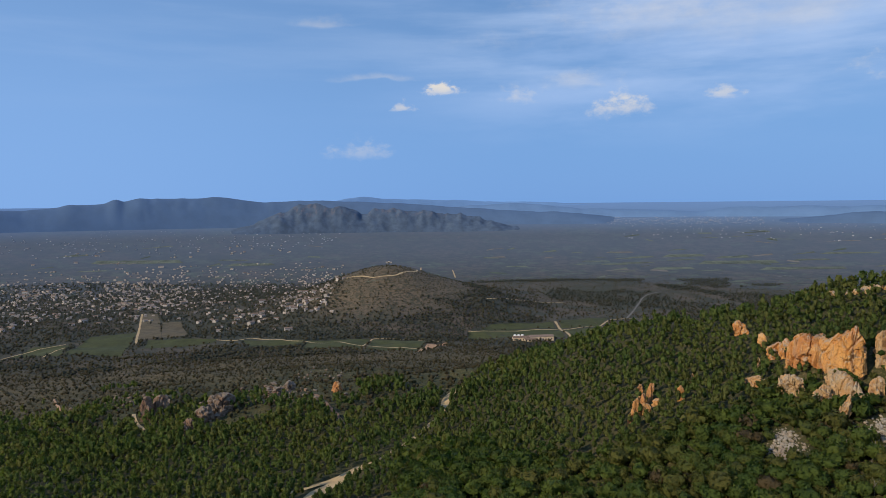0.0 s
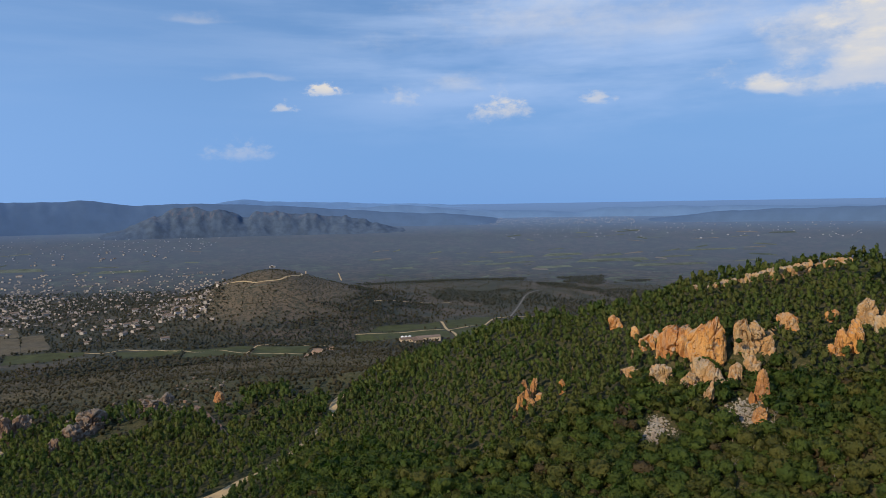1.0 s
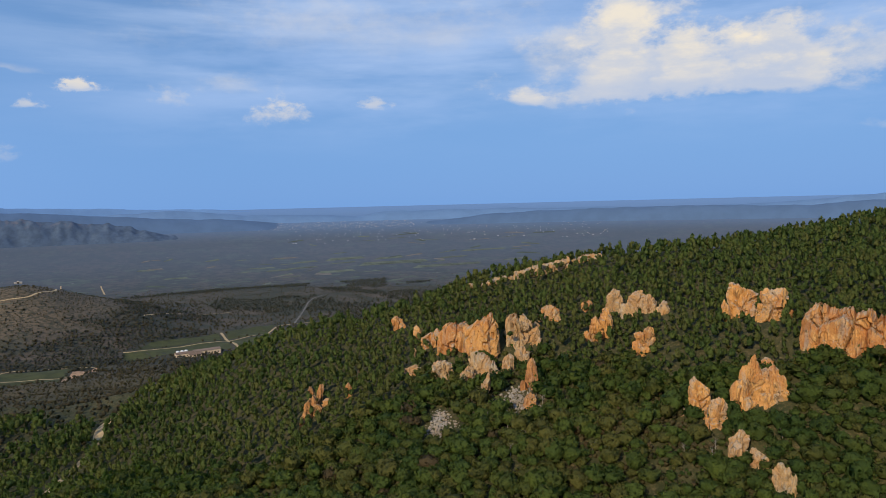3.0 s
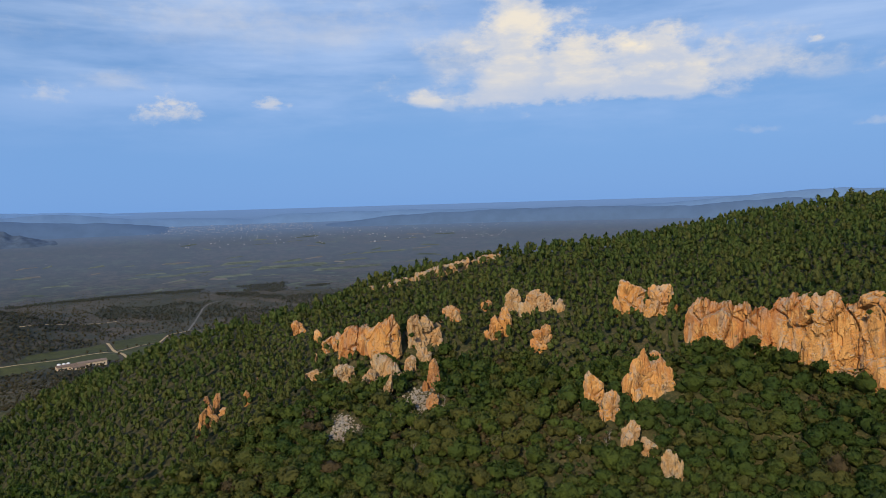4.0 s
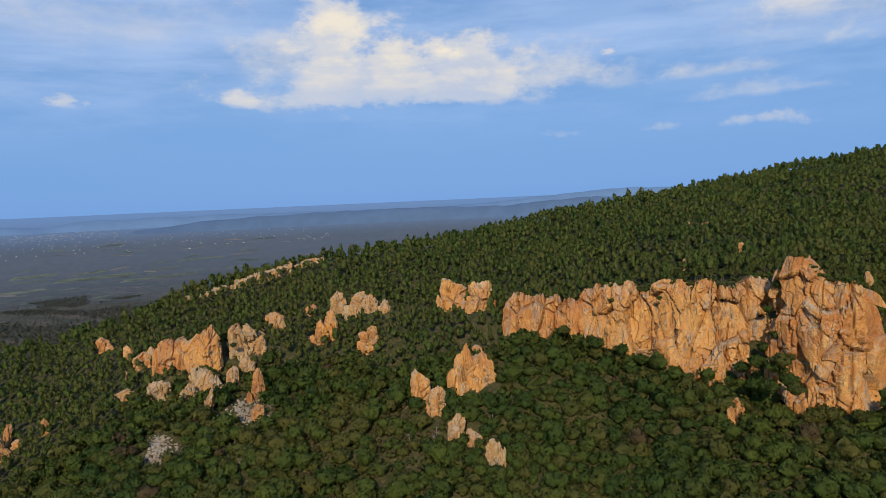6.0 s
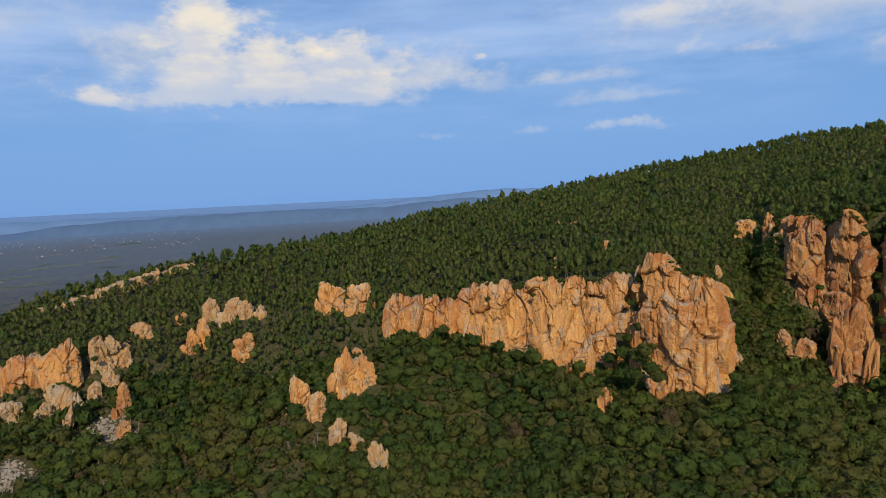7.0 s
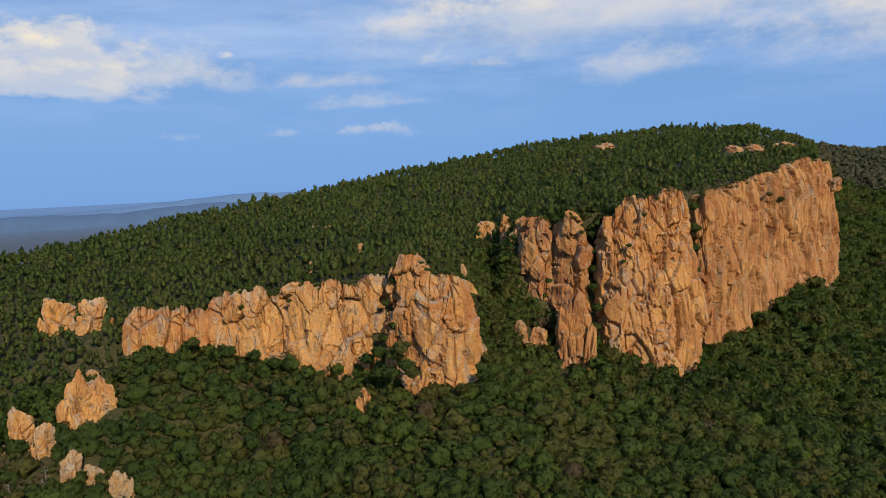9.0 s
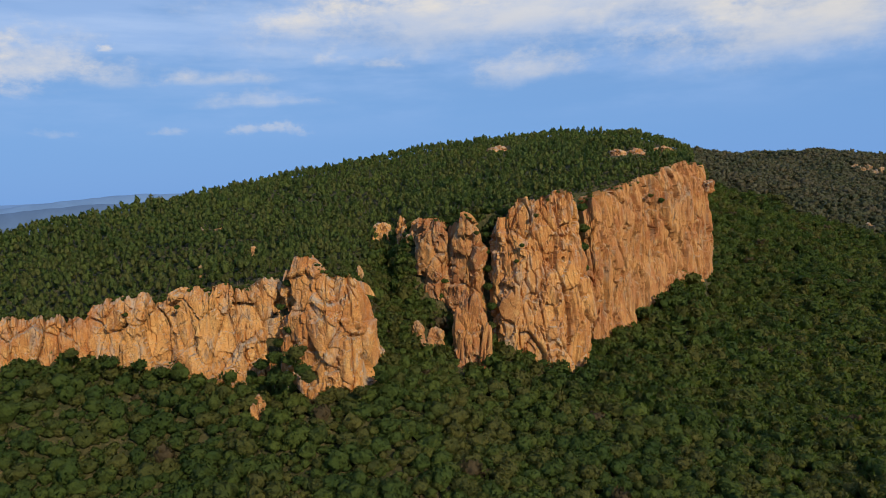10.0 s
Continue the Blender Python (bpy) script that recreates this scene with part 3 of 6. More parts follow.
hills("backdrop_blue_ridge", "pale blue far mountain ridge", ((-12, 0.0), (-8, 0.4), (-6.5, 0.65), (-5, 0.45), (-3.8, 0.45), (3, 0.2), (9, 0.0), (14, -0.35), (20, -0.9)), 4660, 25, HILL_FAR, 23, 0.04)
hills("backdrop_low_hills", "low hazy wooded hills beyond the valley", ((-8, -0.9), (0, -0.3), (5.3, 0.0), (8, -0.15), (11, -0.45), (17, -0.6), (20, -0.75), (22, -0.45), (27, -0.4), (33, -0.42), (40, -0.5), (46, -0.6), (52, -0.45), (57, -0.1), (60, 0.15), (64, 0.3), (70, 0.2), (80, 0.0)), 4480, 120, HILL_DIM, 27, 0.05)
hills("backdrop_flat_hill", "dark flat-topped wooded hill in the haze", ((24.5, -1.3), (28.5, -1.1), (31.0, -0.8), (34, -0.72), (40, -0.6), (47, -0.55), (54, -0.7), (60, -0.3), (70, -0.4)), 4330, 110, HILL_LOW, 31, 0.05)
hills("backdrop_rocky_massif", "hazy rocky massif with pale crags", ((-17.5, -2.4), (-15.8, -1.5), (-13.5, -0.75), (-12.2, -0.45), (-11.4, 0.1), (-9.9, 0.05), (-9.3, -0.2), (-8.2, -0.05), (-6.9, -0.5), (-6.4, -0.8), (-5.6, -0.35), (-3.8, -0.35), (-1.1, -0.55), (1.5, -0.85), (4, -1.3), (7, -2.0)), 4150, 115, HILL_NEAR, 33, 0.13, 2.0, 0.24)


# ---- cliffs and crags ----
KEEP_OUT = []  # x, y, radius of bare spots
FRONTS = []  # foot of each outcrop, where only low bushes grow
LOW_ONLY = []  # spots with bushes but no pines
RIM = []  # tops of the walls, running back


def columns(u, widths, seed):
    """Along u: a random offset for each rock column and the distance to its nearest edge."""
    g = np.random.default_rng(seed)
    lo, hi = widths
    edges = [u.min() - 40]
    while edges[-1] < u.max() + 40:
        edges.append(edges[-1] + g.uniform(lo, hi))
    edges = np.array(edges)
    off = g.uniform(-1, 1, len(edges))
    tops = g.uniform(-1, 1, len(edges))
    i = np.clip(np.searchsorted(edges, u) - 1, 0, len(edges) - 2)
    near = np.minimum(u - edges[i], edges[i + 1] - u)
    return off[i], tops[i], near


def rock_wall(name, parent, stations, mat, seed, step=0.55, back=13.0, bold=1.0, bulge=2.2, upright=1.0, flare=0.0, clear=0):
    """A fractured rock face along stations of azimuth, distance, top and foot elevation; the top runs back into the hill."""
    st = np.array(stations, float)
    x, y = st[:, 1] * np.sin(np.radians(st[:, 0])), st[:, 1] * np.cos(np.radians(st[:, 0]))
    top, foot = EYE + st[:, 1] * np.tan(np.radians(st[:, 2])), EYE + st[:, 1] * np.tan(np.radians(st[:, 3]))
    s = np.concatenate([[0], np.cumsum(np.hypot(np.diff(x), np.diff(y)))])
    u = np.arange(0, s[-1], step)
    x, y, top, foot = (np.interp(u, s, k) for k in (x, y, top, foot))
    k = np.ones(9) / 9
    x, y, foot = (np.convolve(np.pad(q, 4, mode="edge"), k, "valid") for q in (x, y, foot))
    tx, ty = np.gradient(x), np.gradient(y)
    m = np.hypot(tx, ty)
    nx, ny = -ty / m, tx / m
    flip = -1 if (nx * x + ny * y).mean() > 0 else 1
    nx, ny = nx * flip, ny * flip
    _, t1, e1 = columns(u, (7, 16), seed)
    _, t2, e2 = columns(u, (2.4, 6.0), seed + 1)
    _, t3, e3 = columns(u, (1.0, 2.4), seed + 2)
    # the tops are rounded pinnacles of uneven height with clefts between them
    top = top + bold * (2.4 * t1 + 1.5 * t2 + 0.5 * t3) + 1.3 * bold * (np.sqrt(np.clip(e2 / 2.0, 0, 1)) - 0.7) - 3.2 * bold * np.exp(-(e1 / 0.8) ** 2) - 0.8 * np.exp(-(e3 / 0.35) ** 2)
    foot = foot - 7
    n = int((top - foot).max() / step) + 2
    v = np.linspace(0, 1, n)
    Z = foot[None] + (top - foot)[None] * v[:, None]
    U = u[None] + 0 * Z
    q = np.stack([x[None] + 0 * Z, y[None] + 0 * Z, Z], -1).reshape(-1, 3)
    warp = q + np.stack([fbm(q / 15, seed + k, 3) * 0.4 for k in (5, 6, 7)], 1)
    gap = fbm(q / 16, seed + 13, 3)
    cleft = np.clip(fbm(q / np.array([13.0, 13.0, 22.0]), seed + 14, 3) * 1.8 + 0.15, 0, 1)
    rugged = np.clip(0.55 + 1.2 * gap, 0.15, 1.5)
    d = facets(warp, (12, 12, 20 * upright), seed + 20, 2.6 * bold, 2.4 * bold, 1.6, 0.05)
    d = d + facets(warp, (5.2, 5.2, 10.0 * upright), seed + 21, 0.80 * bold, 1.1 * bold, 0.0)
    d = d + facets(warp, (4.6, 4.6, 19.0 * upright), seed + 24, 0.20, 0.3, 2.3, 0.055) * cleft
    d = d + facets(q, (2.3, 2.3, 3.4 * upright), seed + 22, 0.22, 0.50, 0.25, 0.06) * rugged
    d = d + facets(q, (0.95, 0.95, 1.2), seed + 23, 0.10, 0.26, 0.06, 0.08) * (0.5 + 0.6 * rugged)
    d = d + fbm(q / np.array([24.0, 24.0, 34.0]), seed + 2, 3) * 2.6 * bold
    # caves and broken-out niches
    d = d - 2.6 * np.clip((fbm(warp / np.array([8.0, 8.0, 11.0]), seed + 31, 3) - 0.36) / 0.05, 0, 1) * np.clip(0.6 + gap, 0, 1)
    d = d.reshape(Z.shape)
    e = np.minimum(u, u[-1] - u)
    d = d + bulge * (np.sqrt(np.clip(e / 7.0, 0, 1)) - 1)[None]
    d = d + (1 - v[:, None]) * 3.0 * bold - np.clip((v[:, None] - 0.84) / 0.16, 0, 1) ** 2 * 3.2
    X, Y = x[None] + nx[None] * d, y[None] + ny[None] * d
    # the far end may spread towards its foot
    spread = flare * (u / u[-1])[None] ** 3 * (1 - v[:, None])
    X, Y = X + spread * np.sin(np.radians(st[-1, 0] + 90)), Y + spread * np.cos(np.radians(st[-1, 0] + 90))
    # the top, running back
    bx, by, bz = [X], [Y], [Z]
    for f in (0.06, 0.14, 0.26, 0.42, 0.65, 1.0):
        w = back * f
        qq = np.stack([X[-1] - nx * w, Y[-1] - ny * w, Z[-1]], 1)
        bx.append(qq[None, :, 0])
        by.append(qq[None, :, 1])
        bz.append((Z[-1] + fbm(qq / 4, seed + 8, 3) * 1.3 * min(1, f * 4) - (2.0 * f + 7.0 * f ** 3))[None])
        RIM.append(np.stack([bx[-1][0], by[-1][0], bz[-1][0]], 1)[:: max(1, int(2.0 / step))])
    X, Y, Z = np.concatenate(bx), np.concatenate(by), np.concatenate(bz)
    # both ends turn back into the hill
    for end, sign in ((0, -1), (-1, 1)):
        for w in (2.0, 6.0, 14.0):
            ex, ey, ez = X[:, end].copy(), Y[:, end].copy(), Z[:, end].copy()
            ex, ey = ex - nx[end] * w * 0.8 + sign * tx[end] / m[end] * 0.6, ey - ny[end] * w * 0.8 + sign * ty[end] / m[end] * 0.6
            qq = np.stack([ex, ey, ez], 1)
            wob = fbm(qq / 5, seed + 11, 3) * 1.2
            col = (ex[:, None] + wob[:, None] * tx[end], ey[:, None] + wob[:, None] * ty[end], ez[:, None] - w * 0.25)
            if end == 0:
                X, Y, Z = np.concatenate([col[0], X], 1), np.concatenate([col[1], Y], 1), np.concatenate([col[2], Z], 1)
            else:
                X, Y, Z = np.concatenate([X, col[0]], 1), np.concatenate([Y, col[1]], 1), np.concatenate([Z, col[2]], 1)
    pts = np.stack([X, Y, Z], -1)
    for i in range(0, len(u), 6):
        KEEP_OUT.append((x[i] + nx[i] * 1.0, y[i] + ny[i] * 1.0, 2.5))
        KEEP_OUT.append((x[i] - nx[i] * 3.0, y[i] - ny[i] * 3.0, 1.8))
        for w in range(4, 4 + clear, 3):
            m = 1 - w / math.hypot(x[i], y[i])
            FRONTS.append((x[i] * m, y[i] * m, 2.6))
    return part(name, mesh_of(name, pts.reshape(-1, 3), grid_faces(*X.shape), mat, False), parent)


def ball(sub):
    bm = bmesh.new()
    bmesh.ops.create_icosphere(bm, subdivisions=sub, radius=1)
    v = np.array([q.co[:] for q in bm.verts])
    f = np.array([[q.index for q in k.verts] for k in bm.faces])
    bm.free()
    return v, f


BALL0, BALLS = ball(1), (ball(3), ball(4), ball(5))


def chunk_mesh(w, d, h, seed, mat, fine):
    """A broken block of rock: a ball cut by upright joint planes and slanting top planes, then fractured; its foot at z = 0."""
    g = np.random.default_rng(seed)
    v0, f0 = BALLS[fine]
    n1, n2 = 7, 4
    a = np.arange(n1) * 0.8976 + g.uniform(-0.35, 0.35, n1) + g.uniform(0, 6)
    up = np.stack([np.cos(a), np.sin(a), g.normal(0.05, 0.14, n1)], 1)
    b, t = g.uniform(0, 6.283, n2), g.uniform(0.7, 2.4, n2)
    nrm = np.concatenate([up, np.stack([np.cos(b), np.sin(b), t], 1)])
    nrm /= np.linalg.norm(nrm, axis=1)[:, None]
    dist = np.concatenate([g.uniform(0.60, 0.82, n1), g.uniform(0.70, 0.95, n2)])
    dots = v0 @ nrm.T
    v = v0 * np.minimum(np.min(np.where(dots > 0.04, dist / np.maximum(dots, 0.04), 9), 1), 1.0)[:, None]
    v = v / np.abs(v).max(0) * np.array([w / 2, d / 2, h / 2])
    size = (w * d * h) ** (1 / 3)
    q = v + g.uniform(0, 900, 3)
    out = v * (1, 1, 0.6)
    out = out / np.maximum(np.linalg.norm(out, axis=1), 1e-6)[:, None]
    q = q + np.stack([fbm(q / (0.5 * size), seed + k, 2) for k in (1, 2, 3)], 1) * 0.1 * size
    dent = facets(q, np.array((0.38, 0.38, 0.60)) * size, seed, 0.05, 0.10, 0.12, 0.06) + facets(q, np.array((0.16, 0.16, 0.24)) * size, seed + 1, 0.025, 0.055, 0.04, 0.08) + facets(q, np.array((0.07, 0.07, 0.09)) * size, seed + 2, 0.015, 0.03, 0.0)
    v = v + out * (size * dent)[:, None]
    v[:, 2] += h / 2
    return mesh_of("rock", v, f0, mat, False)


SEED = [100]


def crag(label, *blocks, mat=None, deep=0.9, clear=1.0):
    """A group of rock blocks that belong to one outcrop, each by azimuth, width in degrees, top and foot elevation."""
    base = spot(blocks[0][0], blocks[0][3])
    top = thing("rock_outcrop", label, "rock", "rock outcrops on the slope", base)
    for az, w, hi, lo in blocks:
        at = spot(az, lo)
        r = math.hypot(at.x, at.y)
        wide = r * radians(w) * 1.14
        tall = r * (math.tan(radians(hi)) - math.tan(radians(lo)))
        SEED[0] += 3
        sink = 0.6 * tall + 1.0
        d = max(deep * wide, 0.5 * tall)
        z = EYE + r * math.tan(radians(lo))
        far = Vector((at.x, at.y, 0)).normalized() * d * 0.30
        g = np.random.default_rng(SEED[0])
        fine = tall * 1253 / r > 30
        rocks = [(0, 0, 0.82, 0.9, 1.0)]
        for k in range(4 if fine else 2):
            side = g.uniform(-0.40, 0.40)
            rocks.append((side, g.uniform(-0.55, 0.05), g.uniform(0.28, 0.55), g.uniform(0.4, 0.7), g.uniform(0.40, 0.92) * (1 - 0.6 * abs(side))))
        for k, (x, y, pw, pd, ph) in enumerate(rocks):
            ob = part("rock", chunk_mesh(wide * pw * 1.1, d * pd, (tall * 1.08 + sink) * ph, SEED[0] * 7 + k, mat or ROCK, (2 if fine else 1) if k == 0 else 0), top)
            turn = Matrix.Rotation(radians(-az), 3, "Z")
            ob.location = Vector((at.x, at.y, z - sink)) + far + turn @ Vector((x * wide, y * d, 0)) - base
            ob.rotation_euler = (g.normal(0, 0.05), g.normal(0, 0.07), radians(-az))
        KEEP_OUT.append((at.x + far.x, at.y + far.y, max(wide * 0.48, 1.6)))
        toward = Vector((at.x, at.y)).normalized()
        KEEP_OUT.append((at.x - toward.x * (d * 0.3 + 1.5), at.y - toward.y * (d * 0.3 + 1.5), max(wide * 0.36, 1.2) * (0.4 + 0.4 * clear)))
        for k in range(12 if clear > 2.5 else 0):
            LOW_ONLY.append((at.x - toward.x * (6 + 7 * k), at.y - toward.y * (6 + 7 * k), max(wide * 0.5, 3)))
    return top


near_cliff = thing("rock_cliff", "fractured orange rock cliff with a squat tower above oaks", "cliff")
rock_wall("wall", near_cliff, ((53.4, 402, -8.5, -11.8), (54.4, 398, -8.0, -12.4), (56.4, 395, -8.2, -11.4), (57.6, 394, -7.8, -11.0), (59.0, 394, -8.2, -11.2), (60.2, 394, -8.6, -11.4)), ROCK, 41)
rock_wall("wall", near_cliff, ((59.4, 393, -7.6, -11.8), (61.2, 386, -7.2, -12.6), (62.6, 382, -6.9, -12.8), (64.2, 379, -7.5, -13.0), (66.2, 379, -7.8, -13.6)), ROCK, 43, bold=1.15)
rock_wall("wall", near_cliff, ((65.1, 377, -6.8, -13.6), (66.4, 371, -6.6, -14.4), (68.0, 365, -7.3, -14.9), (69.8, 361, -7.3, -15.2), (71.6, 362, -7.1, -14.2), (73.2, 366, -6.9, -13.0), (74.6, 368, -6.9, -12.6)), ROCK, 45, bold=1.2)
rock_wall("tower", near_cliff, ((73.7, 358, -6.2, -13.0), (74.6, 351, -5.7, -14.2), (75.8, 346, -5.5, -15.2), (76.6, 342, -6.8, -16.4), (77.4, 340, -7.1, -16.9), (78.7, 343, -7.3, -16.9)), ROCK, 57, bold=0.9, bulge=1.2)
rock_wall("tower", near_cliff, ((77.7, 345, -7.2, -16.2), (78.6, 340, -7.3, -16.0), (79.5, 340, -7.3, -15.9), (80.1, 345, -7.4, -15.9), (80.5, 356, -7.8, -15.6), (80.6, 372, -8.4, -14.4)), ROCK, 59, bold=0.7, bulge=0.8, flare=10.0)
big_cliff = thing("rock_cliff", "tall sheer orange rock cliff with vertical fissures below pines", "cliff")
rock_wall("left_buttress", big_cliff, ((84.7, 446, -3.2, -7.4), (85.2, 434, -2.8, -8.0), (86.3, 428, -2.8, -8.4), (87.4, 429, -3.1, -9.0), (88.0, 438, -3.4, -9.6)), ROCK_RED, 71, bold=0.9)
rock_wall("middle_buttress", big_cliff, ((87.0, 440, -3.4, -10.0), (88.0, 428, -2.9, -11.6), (88.9, 422, -2.7, -13.4), (89.7, 424, -3.1, -14.2), (90.3, 434, -3.6, -13.6)), ROCK_RED, 73, bold=1.2)
rock_wall("main_face", big_cliff, ((90.8, 434, -3.2, -12.8), (91.2, 425, -2.8, -13.2), (92.2, 420, -2.5, -13.4), (93.4, 421, -1.9, -13.6), (95.2, 426, -1.2, -14.2), (96.6, 432, -1.0, -14.6), (97.7, 440, -1.7, -14.6), (98.3, 452, -2.4, -13.8)), ROCK, 83, step=0.6, bold=1.2, bulge=2, upright=1.5)
rock_wall("right_face", big_cliff, ((98.3, 478, -2.3, -13.2), (99.3, 480, -1.6, -13.1), (100.5, 505, -1.1, -12.2), (101.8, 530, -0.8, -11.3), (103.0, 556, -0.6, -10.5)), ROCK_RED, 87, step=0.65, bold=1.05, bulge=2, upright=1.7)
rock_wall("end_face", big_cliff, ((102.8, 556, -0.6, -10.6), (103.9, 574, -0.4, -9.9), (105.2, 602, 0.4, -8.9), (106.4, 628, 0.7, -8.1), (107.1, 645, 0.6, -7.7), (107.5, 666, 0.4, -7.2), (107.7, 700, 0.2, -6.6)), ROCK_RED, 91, step=0.7, bold=1.0, upright=1.8)

crag("small orange blocks beside the crag wall", (25.49, 1.42, -10.37, -11.47), (24.58, 0.67, -9.81, -11.05), (26.16, 0.97, -10.18, -11.37))
crag("pale weathered pillars beside the crag", (33.00, 1.07, -11.64, -12.83), (34.14, 0.89, -10.10, -11.50), (35.38, 1.60, -8.36, -9.67), mat=ROCK_PALE)
crag("pale fallen slabs below the crag", (26.45, 1.94, -12.63, -14.15), (24.07, 1.48, -13.00, -13.87), (28.33, 1.39, -13.05, -14.55), (29.41, 1.38, -12.05, -13.52), (29.58, 0.69, -13.42, -15.72), (31.75, 1.09, -12.30, -13.66), (24.28, 0.45, -11.54, -12.20), mat=ROCK_PALE)
crag("reddish fallen blocks below the crag", (33.58, 1.07, -12.71, -14.88), (33.50, 1.24, -15.38, -16.70), (38.12, 0.92, -8.00, -8.79), mat=ROCK_RED)
crag("reddish slanting shards of rock among the oaks", (14.96, 0.65, -16.20, -17.33), (15.30, 0.74, -15.07, -16.73), (15.84, 0.60, -14.90, -16.04), (16.30, 0.65, -14.02, -15.43), (16.18, 0.84, -15.52, -16.56), (16.98, 0.93, -15.08, -15.78), (15.70, 0.56, -14.19, -14.90), mat=ROCK_RED)
crag("jagged orange crag among oaks", (18.80, 0.66, -14.05, -15.17), (19.58, 0.37, -13.13, -13.89))
crag("low orange rocks between pines", (35.44, 1.66, -8.30, -9.39), (38.13, 0.65, -7.99, -8.72))
crag("split orange boulder standing among oaks", (38.53, 1.29, -9.14, -11.22), (39.61, 1.29, -8.58, -10.80))
crag("single orange boulder with a dark cleft", (42.37, 1.80, -9.82, -12.11))
crag("broken pale orange ledge under pines", (40.58, 1.47, -7.24, -8.88), (41.80, 1.52, -7.18, -8.81), (43.04, 1.33, -7.34, -8.97), (44.04, 1.14, -7.90, -9.08), mat=ROCK_PALE, clear=2.0)
crag("huge rounded orange boulder above the oaks", (49.71, 2.40, -6.53, -9.13), (51.60, 2.45, -6.46, -9.39))
crag("orange crag with a small cave", (49.89, 1.83, -12.05, -15.53), (51.07, 2.12, -12.64, -14.98), (52.26, 1.58, -12.79, -15.12), (51.47, 1.28, -11.81, -13.07))
crag("leaning orange rock tooth", (46.94, 1.96, -13.87, -16.44), (47.87, 1.68, -14.78, -17.37))
crag("low weathered rocks on the oak slope", (49.38, 1.62, -17.42, -19.57), (50.80, 1.61, -18.64, -19.97), (52.99, 1.67, -19.17, -21.53), mat=ROCK_PALE)
crag("small orange rock below the cliff", (71.23, 1.08, -15.77, -17.71))
crag("pale rock spike between pines", (72.02, 0.86, -4.09, -5.15), mat=ROCK_PALE, clear=2.0)
crag("pale rock stub between pines", (67.96, 0.49, -5.36, -6.31), mat=ROCK_PALE, clear=2.0)
crag("pale rock beside the tower", (80.24, 0.59, -6.26, -7.53), mat=ROCK_PALE, clear=2.0)
crag("pale slabs in the pine wood", (68.33, 0.57, -2.43, -2.77), (69.41, 0.75, -2.37, -2.80), mat=ROCK_PALE, clear=2.0)
crag("rock ledge below the summit", (91.83, 1.80, 2.78, 2.25), clear=3.0)
crag("rocky rim above the big cliff", (101.16, 1.37, 1.99, 1.47), (102.38, 1.48, 2.01, 1.48), (103.68, 1.54, 1.93, 1.50), (104.76, 1.20, 2.03, 1.26), clear=3.0)
crag("orange rocks at the end of the big cliff", (82.18, 1.73, -2.90, -4.45), (83.79, 1.28, -2.53, -4.36), (84.85, 1.19, -2.59, -4.23))
crag("reddish rock pinnacle before the big cliff", (84.84, 1.39, -11.09, -13.16), (85.95, 1.58, -11.69, -13.04), (88.01, 2.09, -8.61, -14.75), (89.51, 1.90, -9.95, -14.72), mat=ROCK_RED)
crag("grey-brown rock heap on the pine slope", (-18.02, 2.02, -14.47, -15.93), (-18.92, 1.67, -15.23, -16.38), (-20.30, 1.03, -16.00, -17.22), mat=ROCK_BROWN)
crag("grey rocks beside the forest road", (-23.11, 1.06, -14.17, -15.79), (-22.17, 1.36, -14.23, -15.54), mat=ROCK_BROWN)
crag("low grey rocks in the scrub", (-13.74, 1.75, -14.17, -14.89), (-12.41, 1.33, -13.86, -14.55), mat=ROCK_BROWN)
crag("reddish boulder in the scrub", (-8.77, 0.91, -14.01, -14.84), mat=ROCK_RED)
crag("orange rocks on the spur", (22.98, 1.33, -9.02, -10.02), clear=2.0)
crag("bare pale rocky patch on the hillside", (117.33, 0.51, -0.05, -0.36), (117.72, 0.54, -0.22, -0.57), (118.17, 0.50, -0.13, -0.48), (118.49, 0.60, -0.50, -0.89), (118.92, 0.53, -0.37, -0.83), (117.77, 0.34, -3.99, -4.26), (118.13, 0.37, -4.15, -4.46), (118.45, 0.34, -4.31, -4.62), mat=ROCK_PALE)



spur_crag = thing("rock_cliff", "broken orange crag wall with grey tops on the spur", "cliff")
rock_wall("wall", spur_crag, ((26.1, 452, -10.2, -11.2), (26.6, 446, -9.7, -11.5), (27.4, 441, -9.6, -11.6), (27.9, 441, -9.5, -11.4), (28.4, 438, -9.7, -11.7), (29.0, 433, -9.6, -12.2), (29.6, 428, -9.3, -12.6), (30.2, 425, -9.0, -12.9), (30.9, 425, -9.1, -12.9), (31.4, 432, -9.4, -12.4)), ROCK, 141, step=0.42, back=7.0, clear=10, bulge=1.5, bold=0.48)
rock_wall("wall", spur_crag, ((31.5, 440, -9.3, -11.6), (31.9, 434, -8.8, -12.0), (32.5, 432, -8.8, -12.1), (33.1, 433, -9.4, -11.8), (33.5, 435, -9.1, -11.6), (34.0, 438, -9.9, -11.5), (34.6, 444, -10.4, -11.3)), ROCK_PALE, 147, step=0.42, back=7.0, clear=8, bulge=1.5, bold=0.6)


rock_wall("apron", spur_crag, ((28.4, 420, -12.4, -13.4), (29.0, 414, -12.0, -14.2), (29.7, 410, -12.2, -14.8), (30.4, 407, -12.5, -15.3), (31.0, 407, -13.0, -15.6), (31.5, 410, -13.6, -15.3)), ROCK_PALE, 151, step=0.45, back=9.0, bulge=1.0, bold=0.55)
